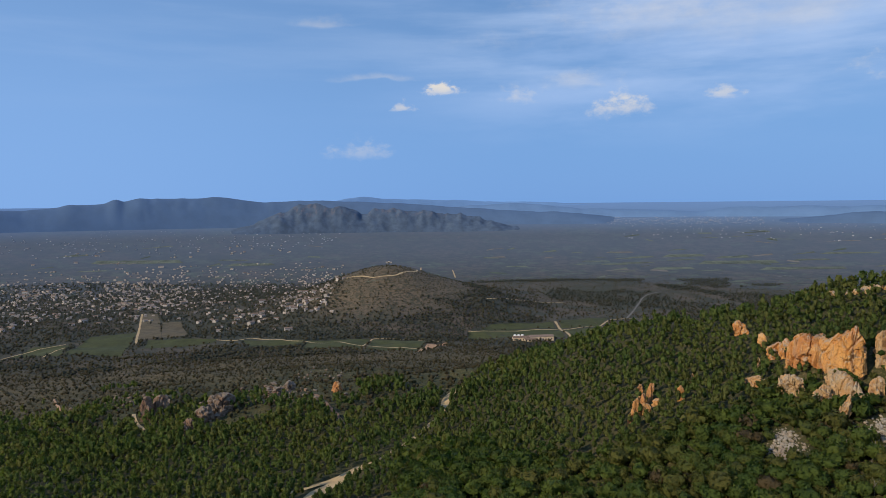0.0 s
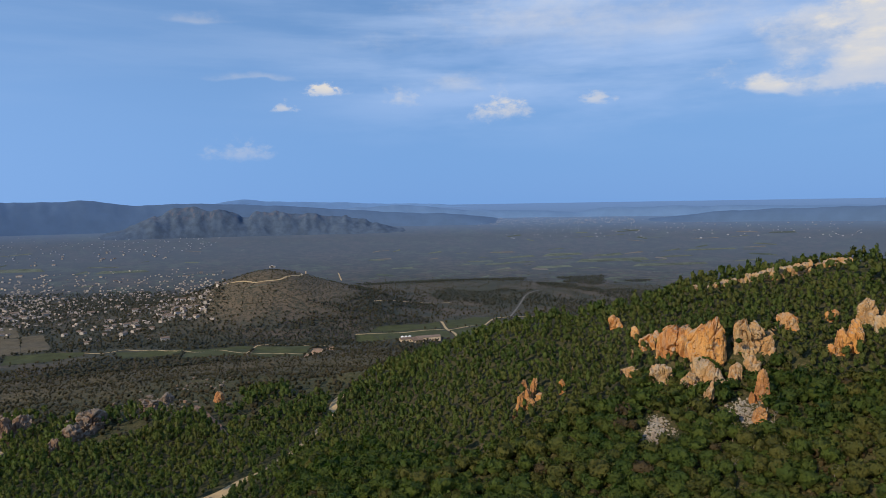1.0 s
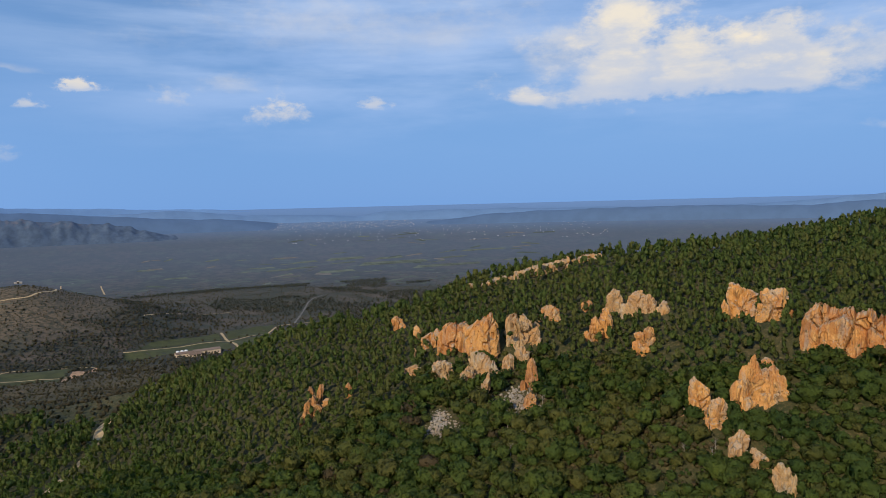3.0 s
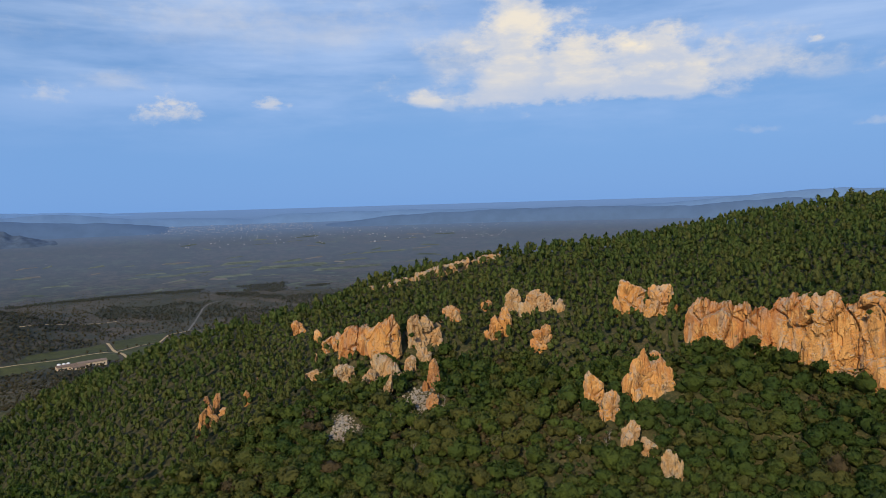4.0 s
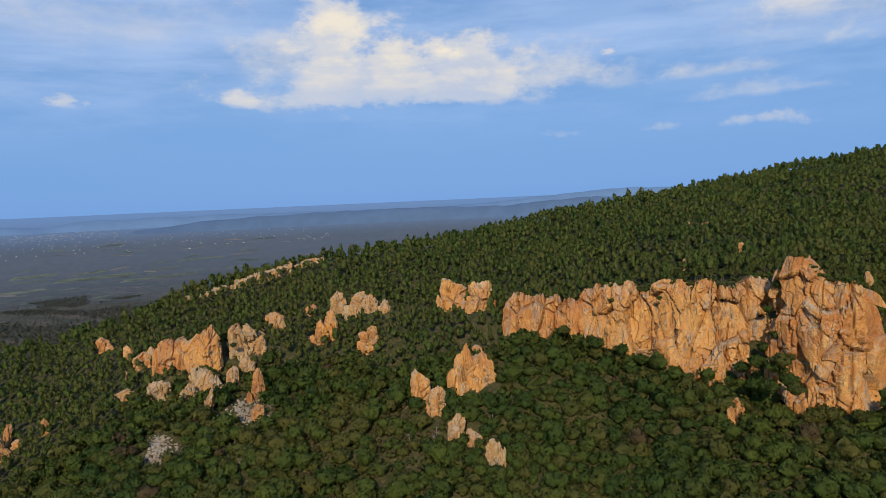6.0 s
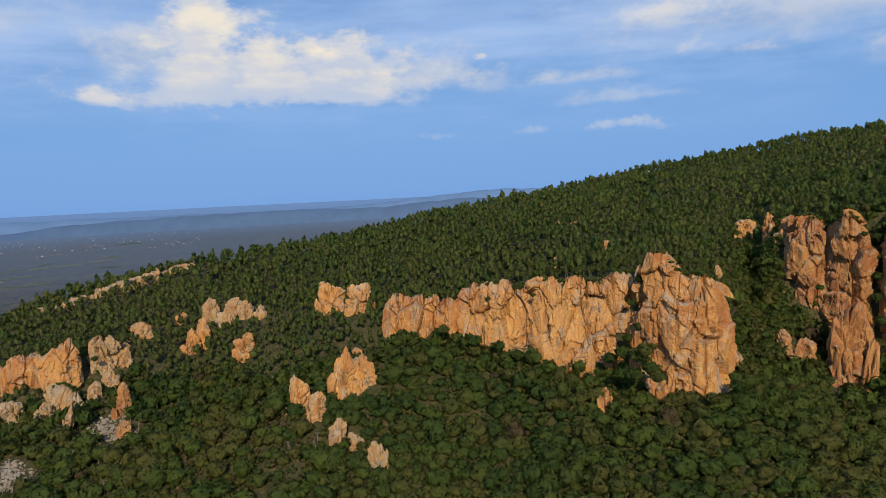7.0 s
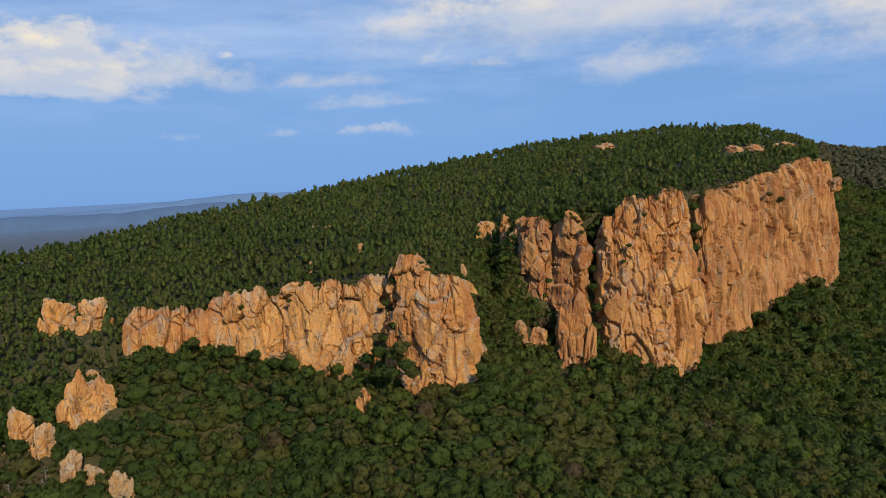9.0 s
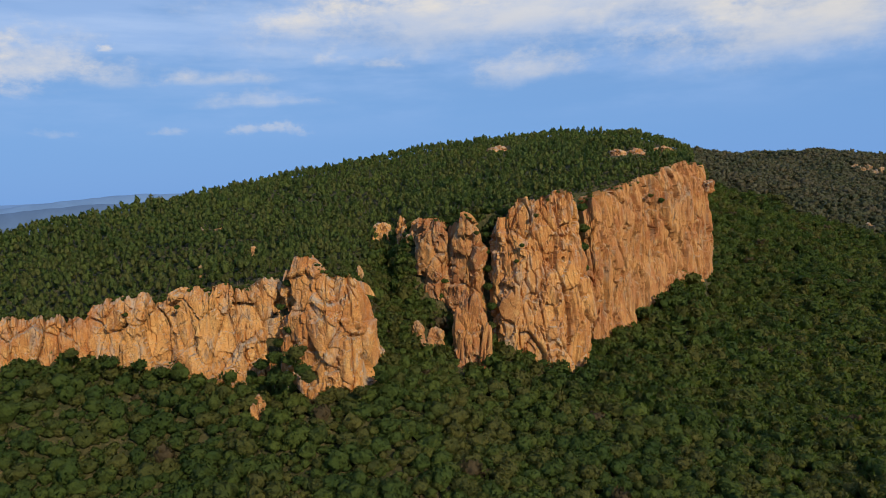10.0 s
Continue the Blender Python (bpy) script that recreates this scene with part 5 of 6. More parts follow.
def wood(name, label, category, kind, x, y, size, leaves, mat, seed, nearest, split):
    """Trees of one kind: the nearest as things of their own, the rest joined into one wood."""
    g = np.random.default_rng(seed)
    z = height(x, y)
    # leave out what the lie of the land hides for good
    az = (np.degrees(np.arctan2(x, y)) + 60) % 360 - 60
    r = np.hypot(x, y)
    i = np.clip(np.searchsorted(AZ, az), 0, len(AZ) - 1)
    tall = size * (2.0 if kind == "oak" else 1.2) + 4
    ok = ((z + tall - EYE) / r > SKYLINE[i, np.clip((r / 3).astype(int) - 2, 0, len(TR) - 1)]) & (az > -35) & (az < 122)
    x, y, z, size = x[ok], y[ok], z[ok], size[ok]
    order = np.argsort(np.hypot(x, y))
    first, rest = order[:nearest], order[nearest:]
    if nearest:
        tops = []
        for k in range(6):
            v, f, nn = crown(kind, 260 if kind == "oak" else 190, seed + 50 + k, 3 if kind == "oak" else 2)
            root = thing(name, label, category, label + "s")
            full = 2.9 if kind == "oak" else 7.6
            part("crown", mesh_of("crown", v * full, f, mat, True, np.full(len(v), g.uniform(0.1, 0.9)), nn), root)
            part("trunk", trunk_mesh(full * (0.55 if kind == "oak" else 0.9), 0.22, seed + k), root)
            tops.append((root, full))
        for c, i in enumerate(first):
            root, full = tops[c % 6]
            m = Matrix.Translation((x[i], y[i], z[i] - 0.2)) @ Matrix.Rotation(g.uniform(0, 6.28), 4, "Z") @ Matrix.Scale(size[i] / full, 4)
            if c < 6:
                root.matrix_basis = m
            else:
                ob = copy_thing(root, Matrix.Identity(4))
                ob.matrix_basis = m
    which = g.integers(0, 10, len(rest))
    vs, fs, ts, ns, n = [], [], [], [], 0
    patch = fbm(np.stack([x / 45, y / 45, 0 * x], 1), seed, 3) * 0.45
    far = np.hypot(x, y) > split
    for k in range(20):
        v, f, nn = crown(kind, leaves if k < 10 else leaves // 2, seed + k % 10, (2 if k < 10 else 1) if leaves > 12 else 1 if k < 10 else 0)
        if k >= 10:
            heart = len(v) - 3 * (leaves // 2)
            tri = v[heart:].reshape(-1, 3, 3)
            v[heart:] = (tri.mean(1, keepdims=True) + 1.35 * (tri - tri.mean(1, keepdims=True))).reshape(-1, 3)
        idx = rest[(which == k % 10) & (far[rest] == (k >= 10))]
        m = len(idx)
        if not m:
            continue
        a = g.uniform(0, 6.28, m)
        sx, sz = size[idx] * g.uniform(0.85, 1.2, m), size[idx] * g.uniform(0.9, 1.4, m)
        c, s = np.cos(a)[:, None], np.sin(a)[:, None]
        X = (v[None, :, 0] * c - v[None, :, 1] * s) * sx[:, None] + x[idx][:, None]
        Y = (v[None, :, 0] * s + v[None, :, 1] * c) * sx[:, None] + y[idx][:, None]
        Z = v[None, :, 2] * sz[:, None] + z[idx][:, None] - 0.2
        vs.append(np.stack([X, Y, Z], -1).reshape(-1, 3))
        ns.append(np.stack([nn[None, :, 0] * c - nn[None, :, 1] * s, nn[None, :, 0] * s + nn[None, :, 1] * c, nn[None, :, 2] + 0 * c], -1).reshape(-1, 3))
        fs.append((f[None] + (n + np.arange(m) * len(v))[:, None, None]).reshape(-1, 3))
        ts.append(np.repeat(np.where(g.random(m) < 0.012, 1.0, np.clip(g.uniform(0, 1, m) * 0.75 + 0.12 + patch[idx], 0, 0.95)), len(v)))
        n += m * len(v)
    ob = new(name + "_wood", mesh_of(name + "_wood", np.concatenate(vs), np.concatenate(fs), mat, True, np.concatenate(ts), np.concatenate(ns)))
    tagged(ob, label + " wood covering the slope", "wood", kind="stuff")


def treeline(x, y, az):
    """How far out the oaks reach before the pines begin."""
    edge = step_r(az) + 16 * fbm(np.stack([x / 40, y / 40, 0 * x], 1), 3, 3)
    edge = np.where(az < 24, edge * 0.92 - (24 - az) * 4, edge)
    edge = np.where((az > 81) & (az < 84.5), np.maximum(edge, 470), edge)
    return np.where(az > 106.7, 1640, edge)


def knoll(az, r):
    """How far a place belongs to the dry scrub hill in the valley."""
    return np.exp(-((az + 4) / 6.5) ** 2 - ((r - 1920) / 300) ** 2)


def plant():
    # broad oaks below the rocks and on the slope beyond the big cliff
    x, y, r, az = scatter(-4, 124, 262, 1620, 5.3, 11)
    edge = treeline(x, y, az)
    g = np.random.default_rng(4)
    ok = (r < edge) & ((r < 480) | (g.random(len(x)) < 0.78)) & ~bare(x, y) & (steep(x, y) < 9)
    ok &= g.random(len(x)) < 0.97
    # on the dry flank under the spur crags the oaks stand thinner
    flank = np.exp(-((az - 43) / 7.0) ** 2 - ((r - 340) / 45.0) ** 2) + 0.35 * fbm(np.stack([x / 22, y / 22, 0 * x], 1), 41, 3)
    ok &= (flank < 0.55) | (g.random(len(x)) < 0.45)
    front = np.zeros(len(x), bool)
    for cx, cy, cr in FRONTS:
        front |= np.hypot(x - cx, y - cy) < cr
    ok &= ~front
    x, y, r = x[ok], y[ok], r[ok]
    # low bushes that cling to the steep gap between the cliffs
    bx, by, br, ba = scatter(79.0, 92.0, 360, 480, 2.6, 19)
    fit = ~bare(bx, by) & (steep(bx, by) > 0.6)
    low = int(fit.sum())
    x, y, r = np.concatenate([x, bx[fit]]), np.concatenate([y, by[fit]]), np.concatenate([r, br[fit]])
    size = (2.9 + 3.6 * g.random(len(x)) ** 2.0) * np.where(r > 480, 1.15, 1)
    size[len(x) - low:] *= 0.6
    # the farther slope past the cliff is drier and browner
    ang, low = np.degrees(np.arctan2(x, y)), np.degrees(np.arctan2(height(x, y) - EYE, r))
    dry = (r > 700) & (low > np.interp(ang, [106.6, 107.8, 113.3, 119.2, 124], [0.2, -1.0, -3.3, -5.5, -7.0]) + 0.5 * fbm(np.stack([x / 60, y / 60, 0 * x], 1), 17, 3))
    wood("maquis_oak", "dull brownish-green maquis oak", "tree", "oak", x[dry], y[dry], size[dry] * 0.85, 24, MAQUIS, 250, 0, 1000)
    x, y, size = x[~dry], y[~dry], size[~dry]
    wood("holm_oak", "round dark green holm oak on the slope", "tree", "oak", x, y, size, 112, OAK, 200, 300, 375)
    # low evergreen bushes between the oaks
    x, y, r, az = scatter(6, 124, 262, 470, 4.6, 23)
    ok = (r < treeline(x, y, az)) & ~bare(x, y) & (steep(x, y) < 9)
    x, y = x[ok], y[ok]
    wood("low_bush", "low evergreen bush between the oaks", "bush", "oak", x, y, g.uniform(1.3, 2.6, len(x)), 10, OAK, 520, 0, 330)
    # dry brown undergrowth on the flank below the spur crags
    x, y, r, az = scatter(24, 60, 280, 430, 4.2, 24)
    flank = np.exp(-((az - 43) / 8.0) ** 2 - ((r - 340) / 50.0) ** 2) + 0.5 * fbm(np.stack([x / 18, y / 18, 0 * x], 1), 43, 3)
    ok = (r < treeline(x, y, az)) & ~bare(x, y) & (flank > 0.42)
    x, y = x[ok], y[ok]
    wood("dry_bush", "dry olive-brown undergrowth on the flank", "bush", "oak", x, y, g.uniform(1.0, 2.3, len(x)), 12, DRY, 540, 0, 3000)
    # pines above the rocks, on the spur and in the lower wood
    x, y, r, az = scatter(-40, 108, 380, 1110, 4.7, 12)
    lo = np.where(az < -3.5, 0, treeline(x, y, az))
    hi = np.where(az > 6, crest_r(az) + 28, np.where(az > -12, 760, np.where(az > -20, 860, 1050)))
    thin = np.where(az < 8, np.clip(1.2 - (r - 430) / 480, 0.25, 0.92), np.where(r < 560, 0.92, np.where(r < 750, 0.62, 0.5)))
    g = np.random.default_rng(5)
    ok = (r > lo) & (r < hi) & (g.random(len(x)) < thin) & ~bare(x, y) & (steep(x, y) < 9)
    clear = fbm(np.stack([x / 60, y / 60, 0 * x], 1), 9, 3)
    ok &= ~((az < 6) & (r > 560) & (clear > (np.interp(az, [-34, -26, -20, -10, 0, 6], [1000, 860, 650, 600, 640, 720]) - r) / 300))
    for cx, cy, cr in LOW_ONLY:
        ok &= np.hypot(x - cx, y - cy) > cr
    x, y, r = x[ok], y[ok], r[ok]
    size = (4.6 + 5.0 * g.random(len(x)) ** 1.4) * np.where(r > 560, 1.2, 1)
    wood("pine", "slender green pine on the hillside", "tree", "pine", x, y, size, 46, PINE, 300, 300, 440)
    # bushes under the pines
    x, y, r, az = scatter(24, 107.2, 380, 900, 4.4, 15)
    g = np.random.default_rng(9)
    ok = (r > treeline(x, y, az)) & (r < np.where(az > 99, 900, 610)) & ~bare(x, y) & (steep(x, y) < 9) & (g.random(len(x)) < 0.5)
    x, y, r = x[ok], y[ok], r[ok]
    wood("understorey", "dark evergreen bush under the pines", "bush", "oak", x, y, g.uniform(1.0, 2.3, len(x)), 12, OAK, 470, 0, 400)
    # woods and gardens in the valley
    x, y, r, az = scatter(-35, 40, 1250, 3000, 11.0, 14)
    g = np.random.default_rng(8)
    grove = fbm(np.stack([x / 190, y / 190, 0 * x], 1), 31, 4)
    village = (az < -8) & (r > 1650)
    hill = knoll(az, r) + 0.18 * fbm(np.stack([x / 60, y / 60, 0 * x], 1), 37, 3) > 0.42
    ok = ~bare(x, y) & np.where(village, g.random(len(x)) < 0.55, (grove > 0.12) & ~hill)
    x, y, r = x[ok], y[ok], r[ok]
    wood("valley_tree", "dark valley wood and garden trees", "wood", "oak", x, y, g.uniform(2.2, 4.8, len(x)), 8, VALLEY, 450, 0, 1400)
    # scrub on the lower slopes and the valley floor
    x, y, r, az = scatter(-36, 36, 560, 3300, 9.0, 13)
    g = np.random.default_rng(6)
    ok = ~bare(x, y) & (g.random(len(x)) < np.where(r > 1500, np.clip(0.36 * (3100 - r) / 1000, 0, 0.34) + 0.5 * knoll(az, r), 0.95)) & (r > np.where(az > 4, crest_r(az) + 20, 560))
    x, y, r = x[ok], y[ok], r[ok]
    hill = knoll(az[ok], r) > 0.42
    size = g.uniform(0.9, 3.4, len(x)) ** 1.1 * np.where(hill, 0.6, 0.9) * np.where(r > 1600, np.interp(r, [1600, 2300, 3300], [1.6, 1.0, 0.5]), np.where(r > 1250, 1.25, 1))
    wood("scrub", "dark maquis scrub", "scrub", "oak", x, y, size, 6, SCRUB, 400, 0, 800)


plant()


# ---- low bushes along the cliff tops ----
def rim_scrub():
    g = np.random.default_rng(61)
    at = np.concatenate(RIM)
    at = at[g.random(len(at)) < 0.70]
    up = height(at[:, 0], at[:, 1])
    at[:, 2] = np.maximum(at[:, 2], up) - 0.2
    vs, fs, ts, ns, n = [], [], [], [], 0
    for k in range(8):
        v, f, nn = crown("oak", 30, 640 + k, 1)
        own = at[k::8]
        s = g.uniform(0.5, 1.7, len(own)) ** 1.2
        vs.append((v[None] * s[:, None, None] + own[:, None]).reshape(-1, 3))
        fs.append((f[None] + (n + np.arange(len(own)) * len(v))[:, None, None]).reshape(-1, 3))
        ts.append(np.repeat(g.uniform(0.1, 0.9, len(own)), len(v)))
        ns.append(np.tile(nn, (len(own), 1)))
        n += len(own) * len(v)
    tagged(new("rim_scrub", mesh_of("rim_scrub", np.concatenate(vs), np.concatenate(fs), OAK, True, np.concatenate(ts), np.concatenate(ns))), "low dark scrub along the cliff tops", "scrub", kind="stuff")


rim_scrub()


# ---- bushes on the rock ledges ----
def ledge_bush(az, el, r, radius, seed):
    g = np.random.default_rng(seed)
    v, f, nn = crown("oak", 260, seed, 3)
    at = way(az, el) * ((r - 5) / math.cos(radians(el))) + Vector((0, 0, EYE))
    top = thing("bush", "dark green bush rooted on a rock ledge", "bush", "bushes on the cliffs", at - Vector((0, 0, radius * 0.5)))
    part("crown", mesh_of("crown", v * radius, f, OAK, True, np.full(len(v), g.uniform(0.0, 0.5)), nn), top)
    part("trunk", trunk_mesh(radius * 0.8, 0.12, seed, 3), top)


for k, (az, el, r, radius) in enumerate((
        (98.3, -2.6, 472, 3.8), (98.3, -4.2, 468, 4.6), (98.2, -5.8, 466, 4.8), (98.3, -7.4, 464, 3.4), (98.4, -9.0, 462, 3.2), (98.5, -10.4, 460, 2.8), (104.3, -2.2, 578, 3.0), (103.5, -1.8, 560, 2.4),
        (75.1, -6.3, 358, 3.0), (74.4, -7.4, 360, 2.6), (73.7, -9.2, 362, 2.6), (74.2, -11.0, 357, 3.2), (73.3, -12.0, 360, 3.4), (75.0, -14.4, 337, 4.6), (74.2, -13.4, 340, 4.4), (73.0, -13.2, 347, 4.6), (72.0, -13.6, 351, 4.0), (74.6, -13.0, 338, 5.2), (75.5, -14.9, 331, 4.6), (73.9, -14.9, 334, 5.0), (72.8, -14.8, 338, 4.8), (79.6, -16.4, 331, 3.8), (81.4, -15.4, 345, 4.6), (61.0, -12.0, 376, 4.4), (63.0, -12.5, 371, 4.2), (58.6, -11.0, 385, 4.0), (64.6, -13.2, 368, 4.2), (75.2, -12.6, 347, 2.6), (74.6, -13.6, 346, 3.2), (90.6, -4.4, 436, 2.6), (90.5, -5.8, 434, 3.2), (90.6, -7.2, 431, 3.2), (90.5, -8.6, 428, 3.4), (90.7, -10.2, 424, 3.6), (90.6, -11.8, 421, 3.8), (92.9, -6.6, 421, 1.8),
        (89.8, -4.2, 424, 2.0), (93.4, -5.4, 418, 1.8), (94.6, -3.0, 424, 2.0), (32.0, -10.6, 431, 2.2), (31.6, -12.2, 428, 2.6), (62.4, -8.6, 382, 1.8), (66.0, -8.4, 374, 1.7), (86.9, -6.0, 440, 2.6), (87.0, -8.0, 436, 3.0))):
    ledge_bush(az, el, r, radius, 500 + k)


# ---- dead trees ----
def snag(az, el, seed):
    """A bare grey dead tree with broken limbs."""
    g = np.random.default_rng(seed)
    at = spot(az, el, 260)
    me = trunk_mesh(g.uniform(4.0, 6.5), 0.17, seed, 9)
    me.materials.clear()
    me.materials.append(DEAD)
    ob = tagged(new("dead_tree", me), "bare grey dead tree with broken limbs among oaks", "tree", "dead trees on the slope")
    ob.location = at
    ob.rotation_euler = (0, 0, g.uniform(0, 6))


DEAD = plain("weathered_dead_wood", (0.27, 0.24, 0.20), 0.2, 2.0)
for k, (az, el) in enumerate(((43.5, -17.0), (46.0, -18.0), (38.2, -18.6), (39.0, -19.4), (41.0, -15.8), (44.8, -14.0), (96.5, -19.5), (97.2, -19.9), (52.5, -18.0), (20.5, -12.4), (13.0, -12.2), (22.0, -10.6), (64.0, -17.5), (57.2, -16.2), (85.0, -20.0), (33.0, -19.0))):
    snag(az, el, 800 + k)
dead = np.random.default_rng(77)
for k in range(24):
    snag(dead.uniform(30, 52), dead.uniform(-20.5, -14.0), 840 + k)


# ---- villages ----
def house_meshes(w, d, h, seed):
    """Walls with openings' reveals hidden by distance, and a low gabled clay roof with eaves."""
    g = np.random.default_rng(seed)
    x, y = w / 2, d / 2
    rise = d * 0.22
    wv = [(-x, -y, -2), (x, -y, -2), (x, y, -2), (-x, y, -2), (-x, -y, h), (x, -y, h), (x, y, h), (-x, y, h), (-x, 0, h + rise), (x, 0, h + rise)]
    bm = bmesh.new()
    q = [bm.verts.new(c) for c in wv]
    for f in ((0, 1, 5, 4), (1, 2, 6, 9, 5), (2, 3, 7, 6), (3, 0, 4, 8, 7)):
        bm.faces.new([q[i] for i in f])
    wall = bpy.data.meshes.new("wall")
    bm.to_mesh(wall)
    bm.free()
    wall.materials.append(WALLS)
    o, t = 0.6, 0.35
    bm = bmesh.new()
    for s in (-1, 1):
        low, top = h - o * 0.44, h + rise
        a = [bm.verts.new(c) for c in ((-x - o, s * (y + o), low), (x + o, s * (y + o), low), (x + o, 0, top), (-x - o, 0, top))]
        b = [bm.verts.new((v.co.x, v.co.y, v.co.z + t)) for v in a]
        for f in (a[::-1], b, *([a[i], a[(i + 1) % 4], b[(i + 1) % 4], b[i]] for i in range(4))):
            bm.faces.new(f)
    bmesh.ops.recalc_face_normals(bm, faces=bm.faces)
    roof = bpy.data.meshes.new("roof")
    bm.to_mesh(roof)
    bm.free()
    roof.materials.append(ROOFS)
    bm = bmesh.new()
    for k in range(int(w // 3.2)):
        cx = -x + 1.8 + k * 3.2
        for s in (-1, 1):
            if g.random() < 0.8:
                c = [bm.verts.new((cx + dx, s * (y + 0.03), z)) for dx, z in ((-0.6, 0.9), (0.6, 0.9), (0.6, 2.3), (-0.6, 2.3))]
                e = [bm.verts.new((v.co.x, v.co.y - s * 0.2, v.co.z)) for v in c]
                for f in (c, e[::-1], *([c[i], e[i], e[(i + 1) % 4], c[(i + 1) % 4]] for i in range(4))):
                    bm.faces.new(f)
    bmesh.ops.recalc_face_normals(bm, faces=bm.faces)
    win = bpy.data.meshes.new("windows")
    bm.to_mesh(win)
    bm.free()
    win.materials.append(GLASS_DARK)
    return wall, roof, win


HOUSES = []
for k, (w, d, h) in enumerate(((12, 9, 4.5), (14, 9, 5.5), (10, 8, 3.6), (17, 10, 6.0), (11, 10, 5.0))):
    wall, roof, win = house_meshes(w, d, h, k)
    top = thing("house", "pale plastered house with a clay tile roof", "house", "houses of the village")
    part("wall", wall, top)
    part("roof", roof, top)
    part("windows", win, top)
    HOUSES.append(top)


def settle(count, az, el, seed, thick=1.0, size=1.0):
    """Houses strewn over a patch of directions."""
    g = np.random.default_rng(seed)
    for k in range(count):
        p = spot(g.uniform(*az), g.uniform(*el))
        r = math.hypot(p.x, p.y)
        s = size * g.uniform(0.65, 1.05) * (r / float(stretch(np.array(r))))
        m = Matrix.Translation(p) @ Matrix.Rotation(g.choice([0.4, 1.9, 0.1, 1.2]) + g.uniform(-0.3, 0.3), 4, "Z") @ Matrix.Scale(s, 4)
        if PLACED[0] < len(HOUSES):
            HOUSES[PLACED[0]].matrix_basis = m
        else:
            ob = copy_thing(HOUSES[int(g.integers(0, len(HOUSES)))], Matrix.Identity(4))
            ob.matrix_basis = m
        PLACED[0] += 1


PLACED = [0]
settle(70, (-33.0, -22.0), (-8.6, -6.4), 1)
settle(36, (-31.5, -23.0), (-6.4, -5.5), 2, size=1.2)
settle(26, (-25.0, -21.5), (-7.8, -6.8), 3)
settle(34, (-12.8, -9.4), (-8.4, -6.9), 4)
settle(26, (-13.0, -7.8), (-6.4, -4.9), 5)
settle(30, (-21.0, -12.5), (-9.2, -6.2), 6)
settle(14, (-19.5, -11.5), (-9.9, -8.6), 7)
settle(22, (-30.0, -14.0), (-5.6, -4.2), 8)
settle(14, (-31.0, -18.0), (-4.2, -3.2), 9, size=1.1)
settle(18, (-17.5, -12.0), (-3.9, -3.0), 10, size=1.1)


def town(name, label, count, az, el, seed, size=1.0, mat=None):
    """A far town: small pale buildings too many and too far to tell apart."""
    g = np.random.default_rng(seed)
    cube = np.array([(x, y, z) for z in (0, 1) for x, y in ((-0.5, -0.5), (0.5, -0.5), (0.5, 0.5), (-0.5, 0.5))] + [(-0.5, 0, 1.3), (0.5, 0, 1.3)])
    tri = np.array([(0, 1, 5), (0, 5, 4), (1, 2, 6), (1, 6, 5), (2, 3, 7), (2, 7, 6), (3, 0, 4), (3, 4, 7), (4, 5, 9), (4, 9, 8), (6, 7, 8), (6, 8, 9), (5, 6, 9), (7, 4, 8)])
    vs, fs = [], []
    for k in range(count):
        p = spot(g.uniform(*az), np.clip(g.normal((el[0] + el[1]) / 2, (el[1] - el[0]) / 4), el[0], el[1]))
        r = math.hypot(p.x, p.y)
        s = size * r / float(stretch(np.array(r)))
        t = g.uniform(0, 3.14)
        v = cube * np.array((g.uniform(10, 26), g.uniform(9, 16), g.uniform(5, 11))) * s
        v = np.stack([v[:, 0] * math.cos(t) - v[:, 1] * math.sin(t), v[:, 0] * math.sin(t) + v[:, 1] * math.cos(t), v[:, 2]], 1)
        vs.append(v + np.array(p))
        fs.append(tri + 10 * k)
    tagged(new(name, mesh_of(name, np.concatenate(vs), np.concatenate(fs), mat or TOWN)), label, "town", kind="stuff")


# One blue-grey wall colour for the buildings farthest off.
TOWN = plain("blue_grey_town_walls", (0.29, 0.31, 0.35), 0.35, 0.05)
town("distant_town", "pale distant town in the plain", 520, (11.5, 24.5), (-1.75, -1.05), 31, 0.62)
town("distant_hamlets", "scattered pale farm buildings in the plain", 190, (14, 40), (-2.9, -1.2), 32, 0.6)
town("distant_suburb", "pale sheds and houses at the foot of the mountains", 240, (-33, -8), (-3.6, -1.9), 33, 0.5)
town("village_edge", "pale houses along the edge of the village", 620, (-33, -20), (-8.2, -4.6), 34, 0.45, HAMLET)
town("village_quarter", "muted plaster houses between garden trees", 420, (-22, -9), (-8.6, -4.6), 35, 0.4, HAMLET)


# ---- the winery ----
def box(bm, x0, x1, y0, y1, z0, z1):
    c = [bm.verts.new((x, y, z)) for z in (z0, z1) for x, y in ((x0, y0), (x1, y0), (x1, y1), (x0, y1))]
    for f in ((3, 2, 1, 0), (4, 5, 6, 7), (0, 1, 5, 4), (1, 2, 6, 5), (2, 3, 7, 6), (3, 0, 4, 7)):
        bm.faces.new([c[i] for i in f])


def finish(bm, name, mat, parent, label=""):
    bmesh.ops.bevel(bm, geom=bm.edges[:], offset=0.08, affect="EDGES")
    me = bpy.data.meshes.new(name)
    bm.to_mesh(me)
    bm.free()
    me.materials.append(mat)
    return part(name, me, parent, label)


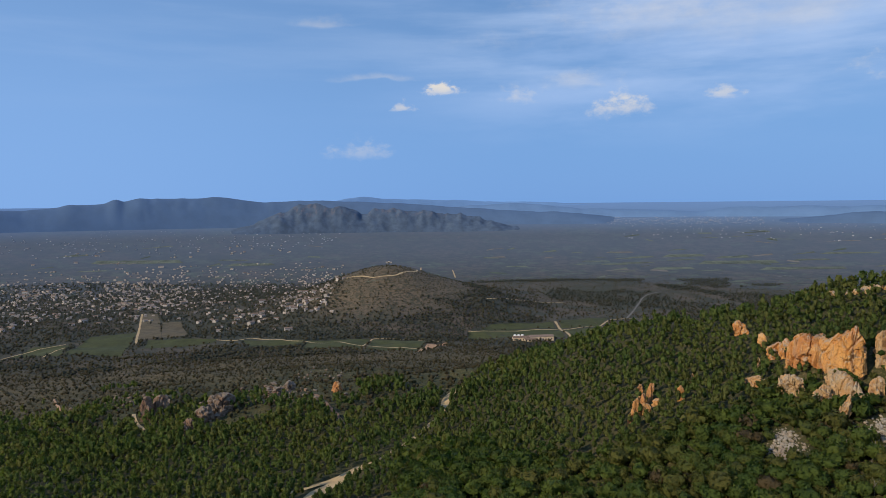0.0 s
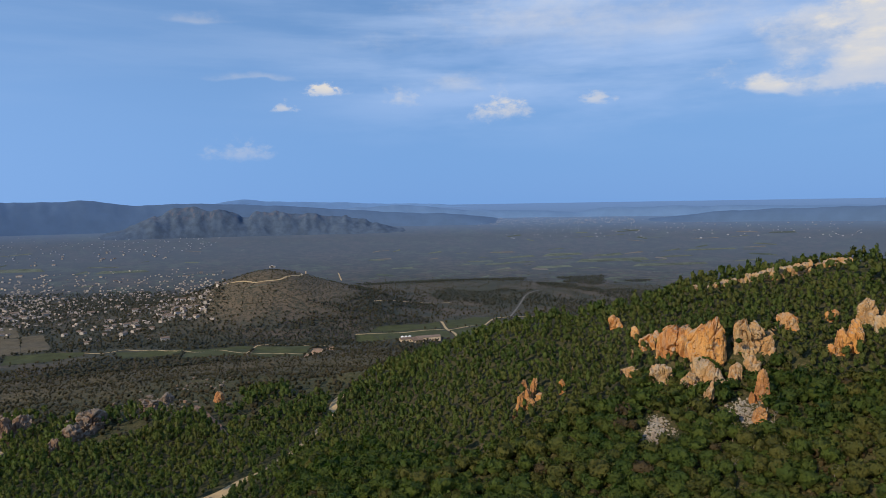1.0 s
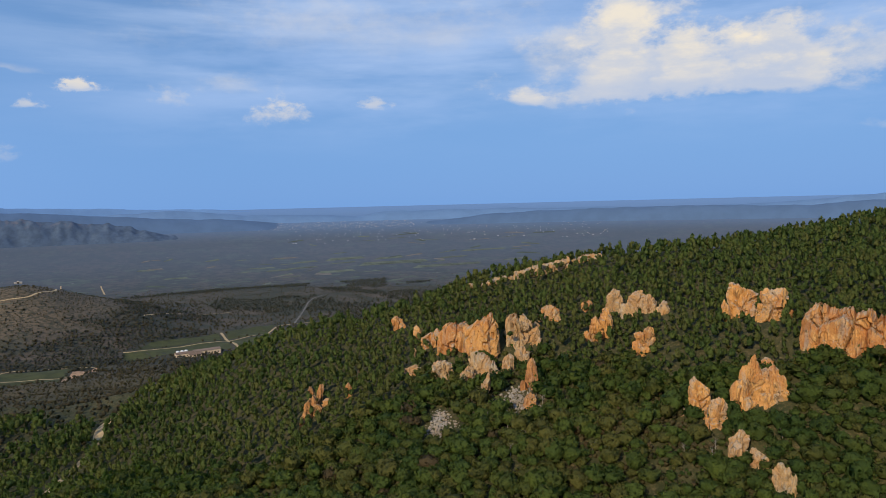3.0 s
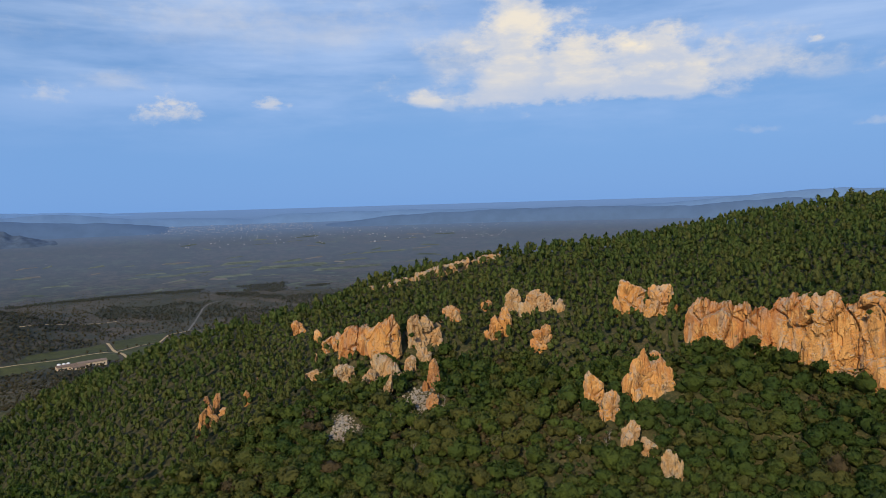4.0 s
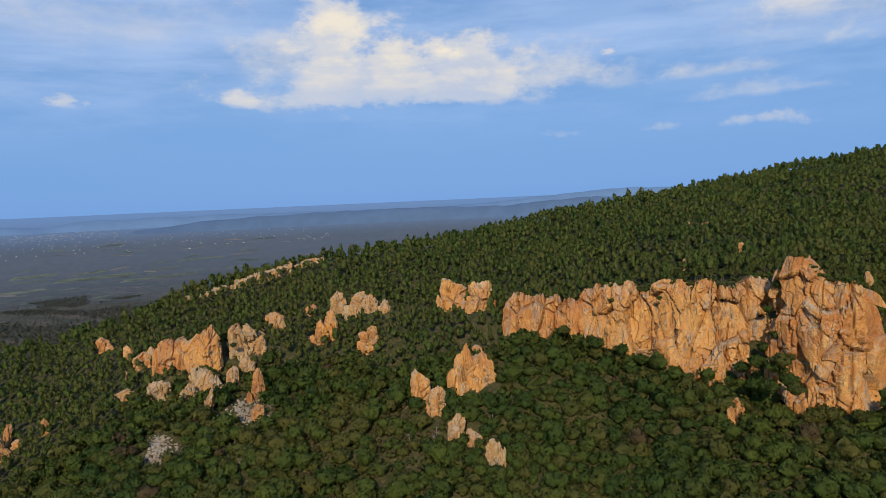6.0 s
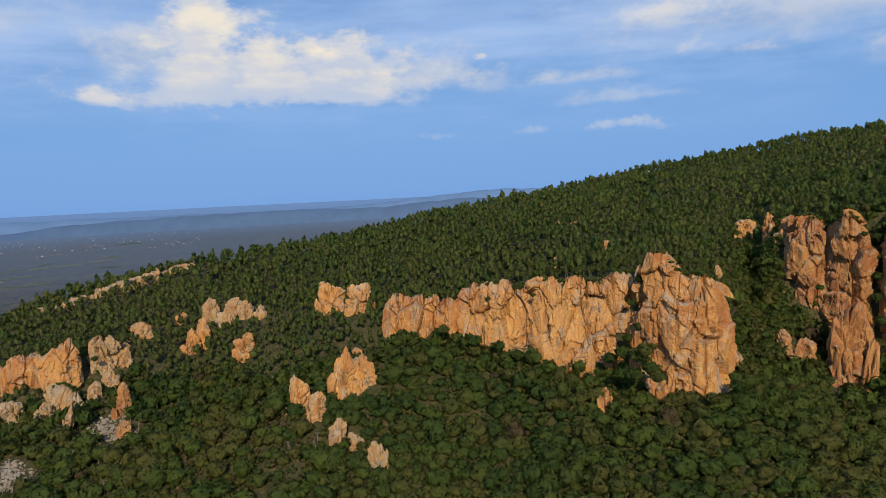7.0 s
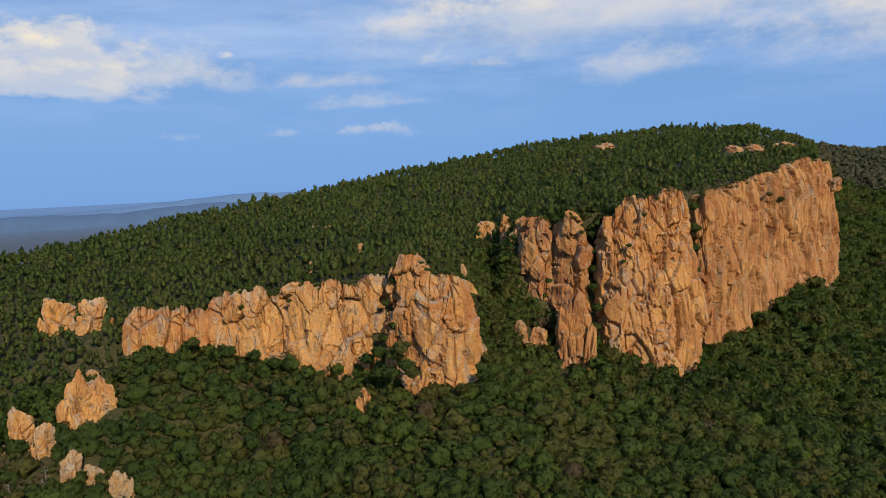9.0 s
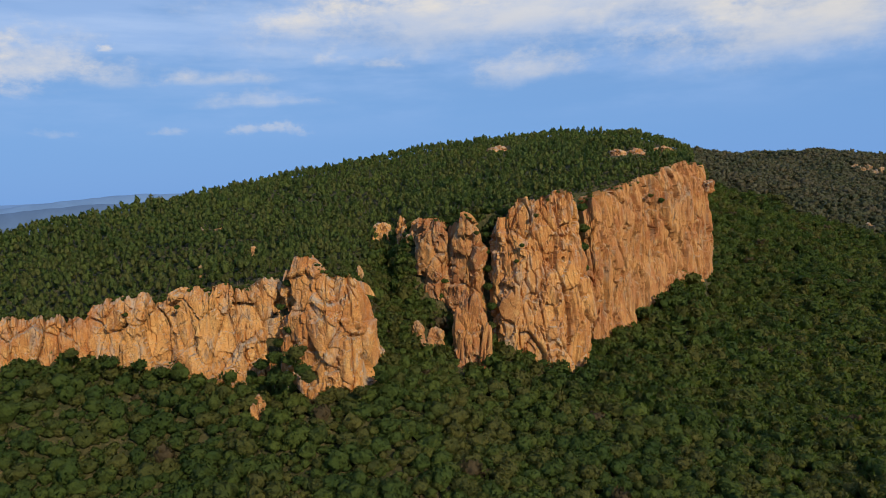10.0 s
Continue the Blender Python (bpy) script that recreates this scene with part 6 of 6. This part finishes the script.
def winery():
    at = spot(7.2, -10.95)
    top = thing("winery", "long ochre winery building with clay roofs and steel tanks", "farm building", "", at)
    top.rotation_euler = (0, 0, radians(8))
    for x0, x1, y0, y1, h in ((-42, -8, -7, 6, 6), (-6, 44, -8, 8, 7), (-20, 4, -18, -9, 4)):
        bm = bmesh.new()
        box(bm, x0, x1, y0, y1, -4, h)
        finish(bm, "wall", PLASTER, top, "ochre plaster wall")
        bm = bmesh.new()
        ym = (y0 + y1) / 2
        for s, ye in ((-1, y0 - 0.8), (1, y1 + 0.8)):
            a = [bm.verts.new(c) for c in ((x0 - 0.8, ye, h - 0.2), (x1 + 0.8, ye, h - 0.2), (x1 + 0.8, ym, h + 2.4), (x0 - 0.8, ym, h + 2.4))]
            b = [bm.verts.new((v.co.x, v.co.y, v.co.z + 0.4)) for v in a]
            for f in (a, b[::-1], *([a[i], b[i], b[(i + 1) % 4], a[(i + 1) % 4]] for i in range(4))):
                bm.faces.new(f)
        bmesh.ops.recalc_face_normals(bm, faces=bm.faces)
        me = bpy.data.meshes.new("roof")
        bm.to_mesh(me)
        bm.free()
        me.materials.append(ROOFS)
        part("roof", me, top, "clay tile roof")
        for k in range(int((x1 - x0) // 6)):
            bm = bmesh.new()
            box(bm, x0 + 2 + 6 * k, x0 + 4.4 + 6 * k, y0 - 0.12, y0 + 0.2, 0.2, 3.0)
            finish(bm, "doorway", GLASS_DARK, top, "dark doorway opening")
    for k in range(3):
        bm = bmesh.new()
        bmesh.ops.create_cone(bm, cap_ends=True, segments=24, radius1=3.2, radius2=3.2, depth=9, matrix=Matrix.Translation((-34 + 8 * k, 12, 4)))
        bmesh.ops.create_cone(bm, cap_ends=False, segments=24, radius1=3.2, radius2=0.4, depth=1.4, matrix=Matrix.Translation((-34 + 8 * k, 12, 9.2)))
        me = bpy.data.meshes.new("tank")
        bm.to_mesh(me)
        bm.free()
        me.materials.append(STEEL)
        part("tank", me, top, "white storage tank")


PLASTER = plain("ochre_plaster", (0.62, 0.49, 0.34), 0.15, 0.3)
STEEL = plain("white_tank_paint", (0.78, 0.78, 0.76), 0.05, 0.5, 0.5)
winery()


def chapel():
    at = spot(-4.4, -4.75)
    top = thing("chapel", "small pale stone building on the hilltop", "building", "", at)
    for x0, x1, h in ((-14, 14, 6), (-4, 4, 9)):
        bm = bmesh.new()
        box(bm, x0, x1, -6, 6, -4, h)
        finish(bm, "wall", WALLS, top, "pale stone wall")


chapel()
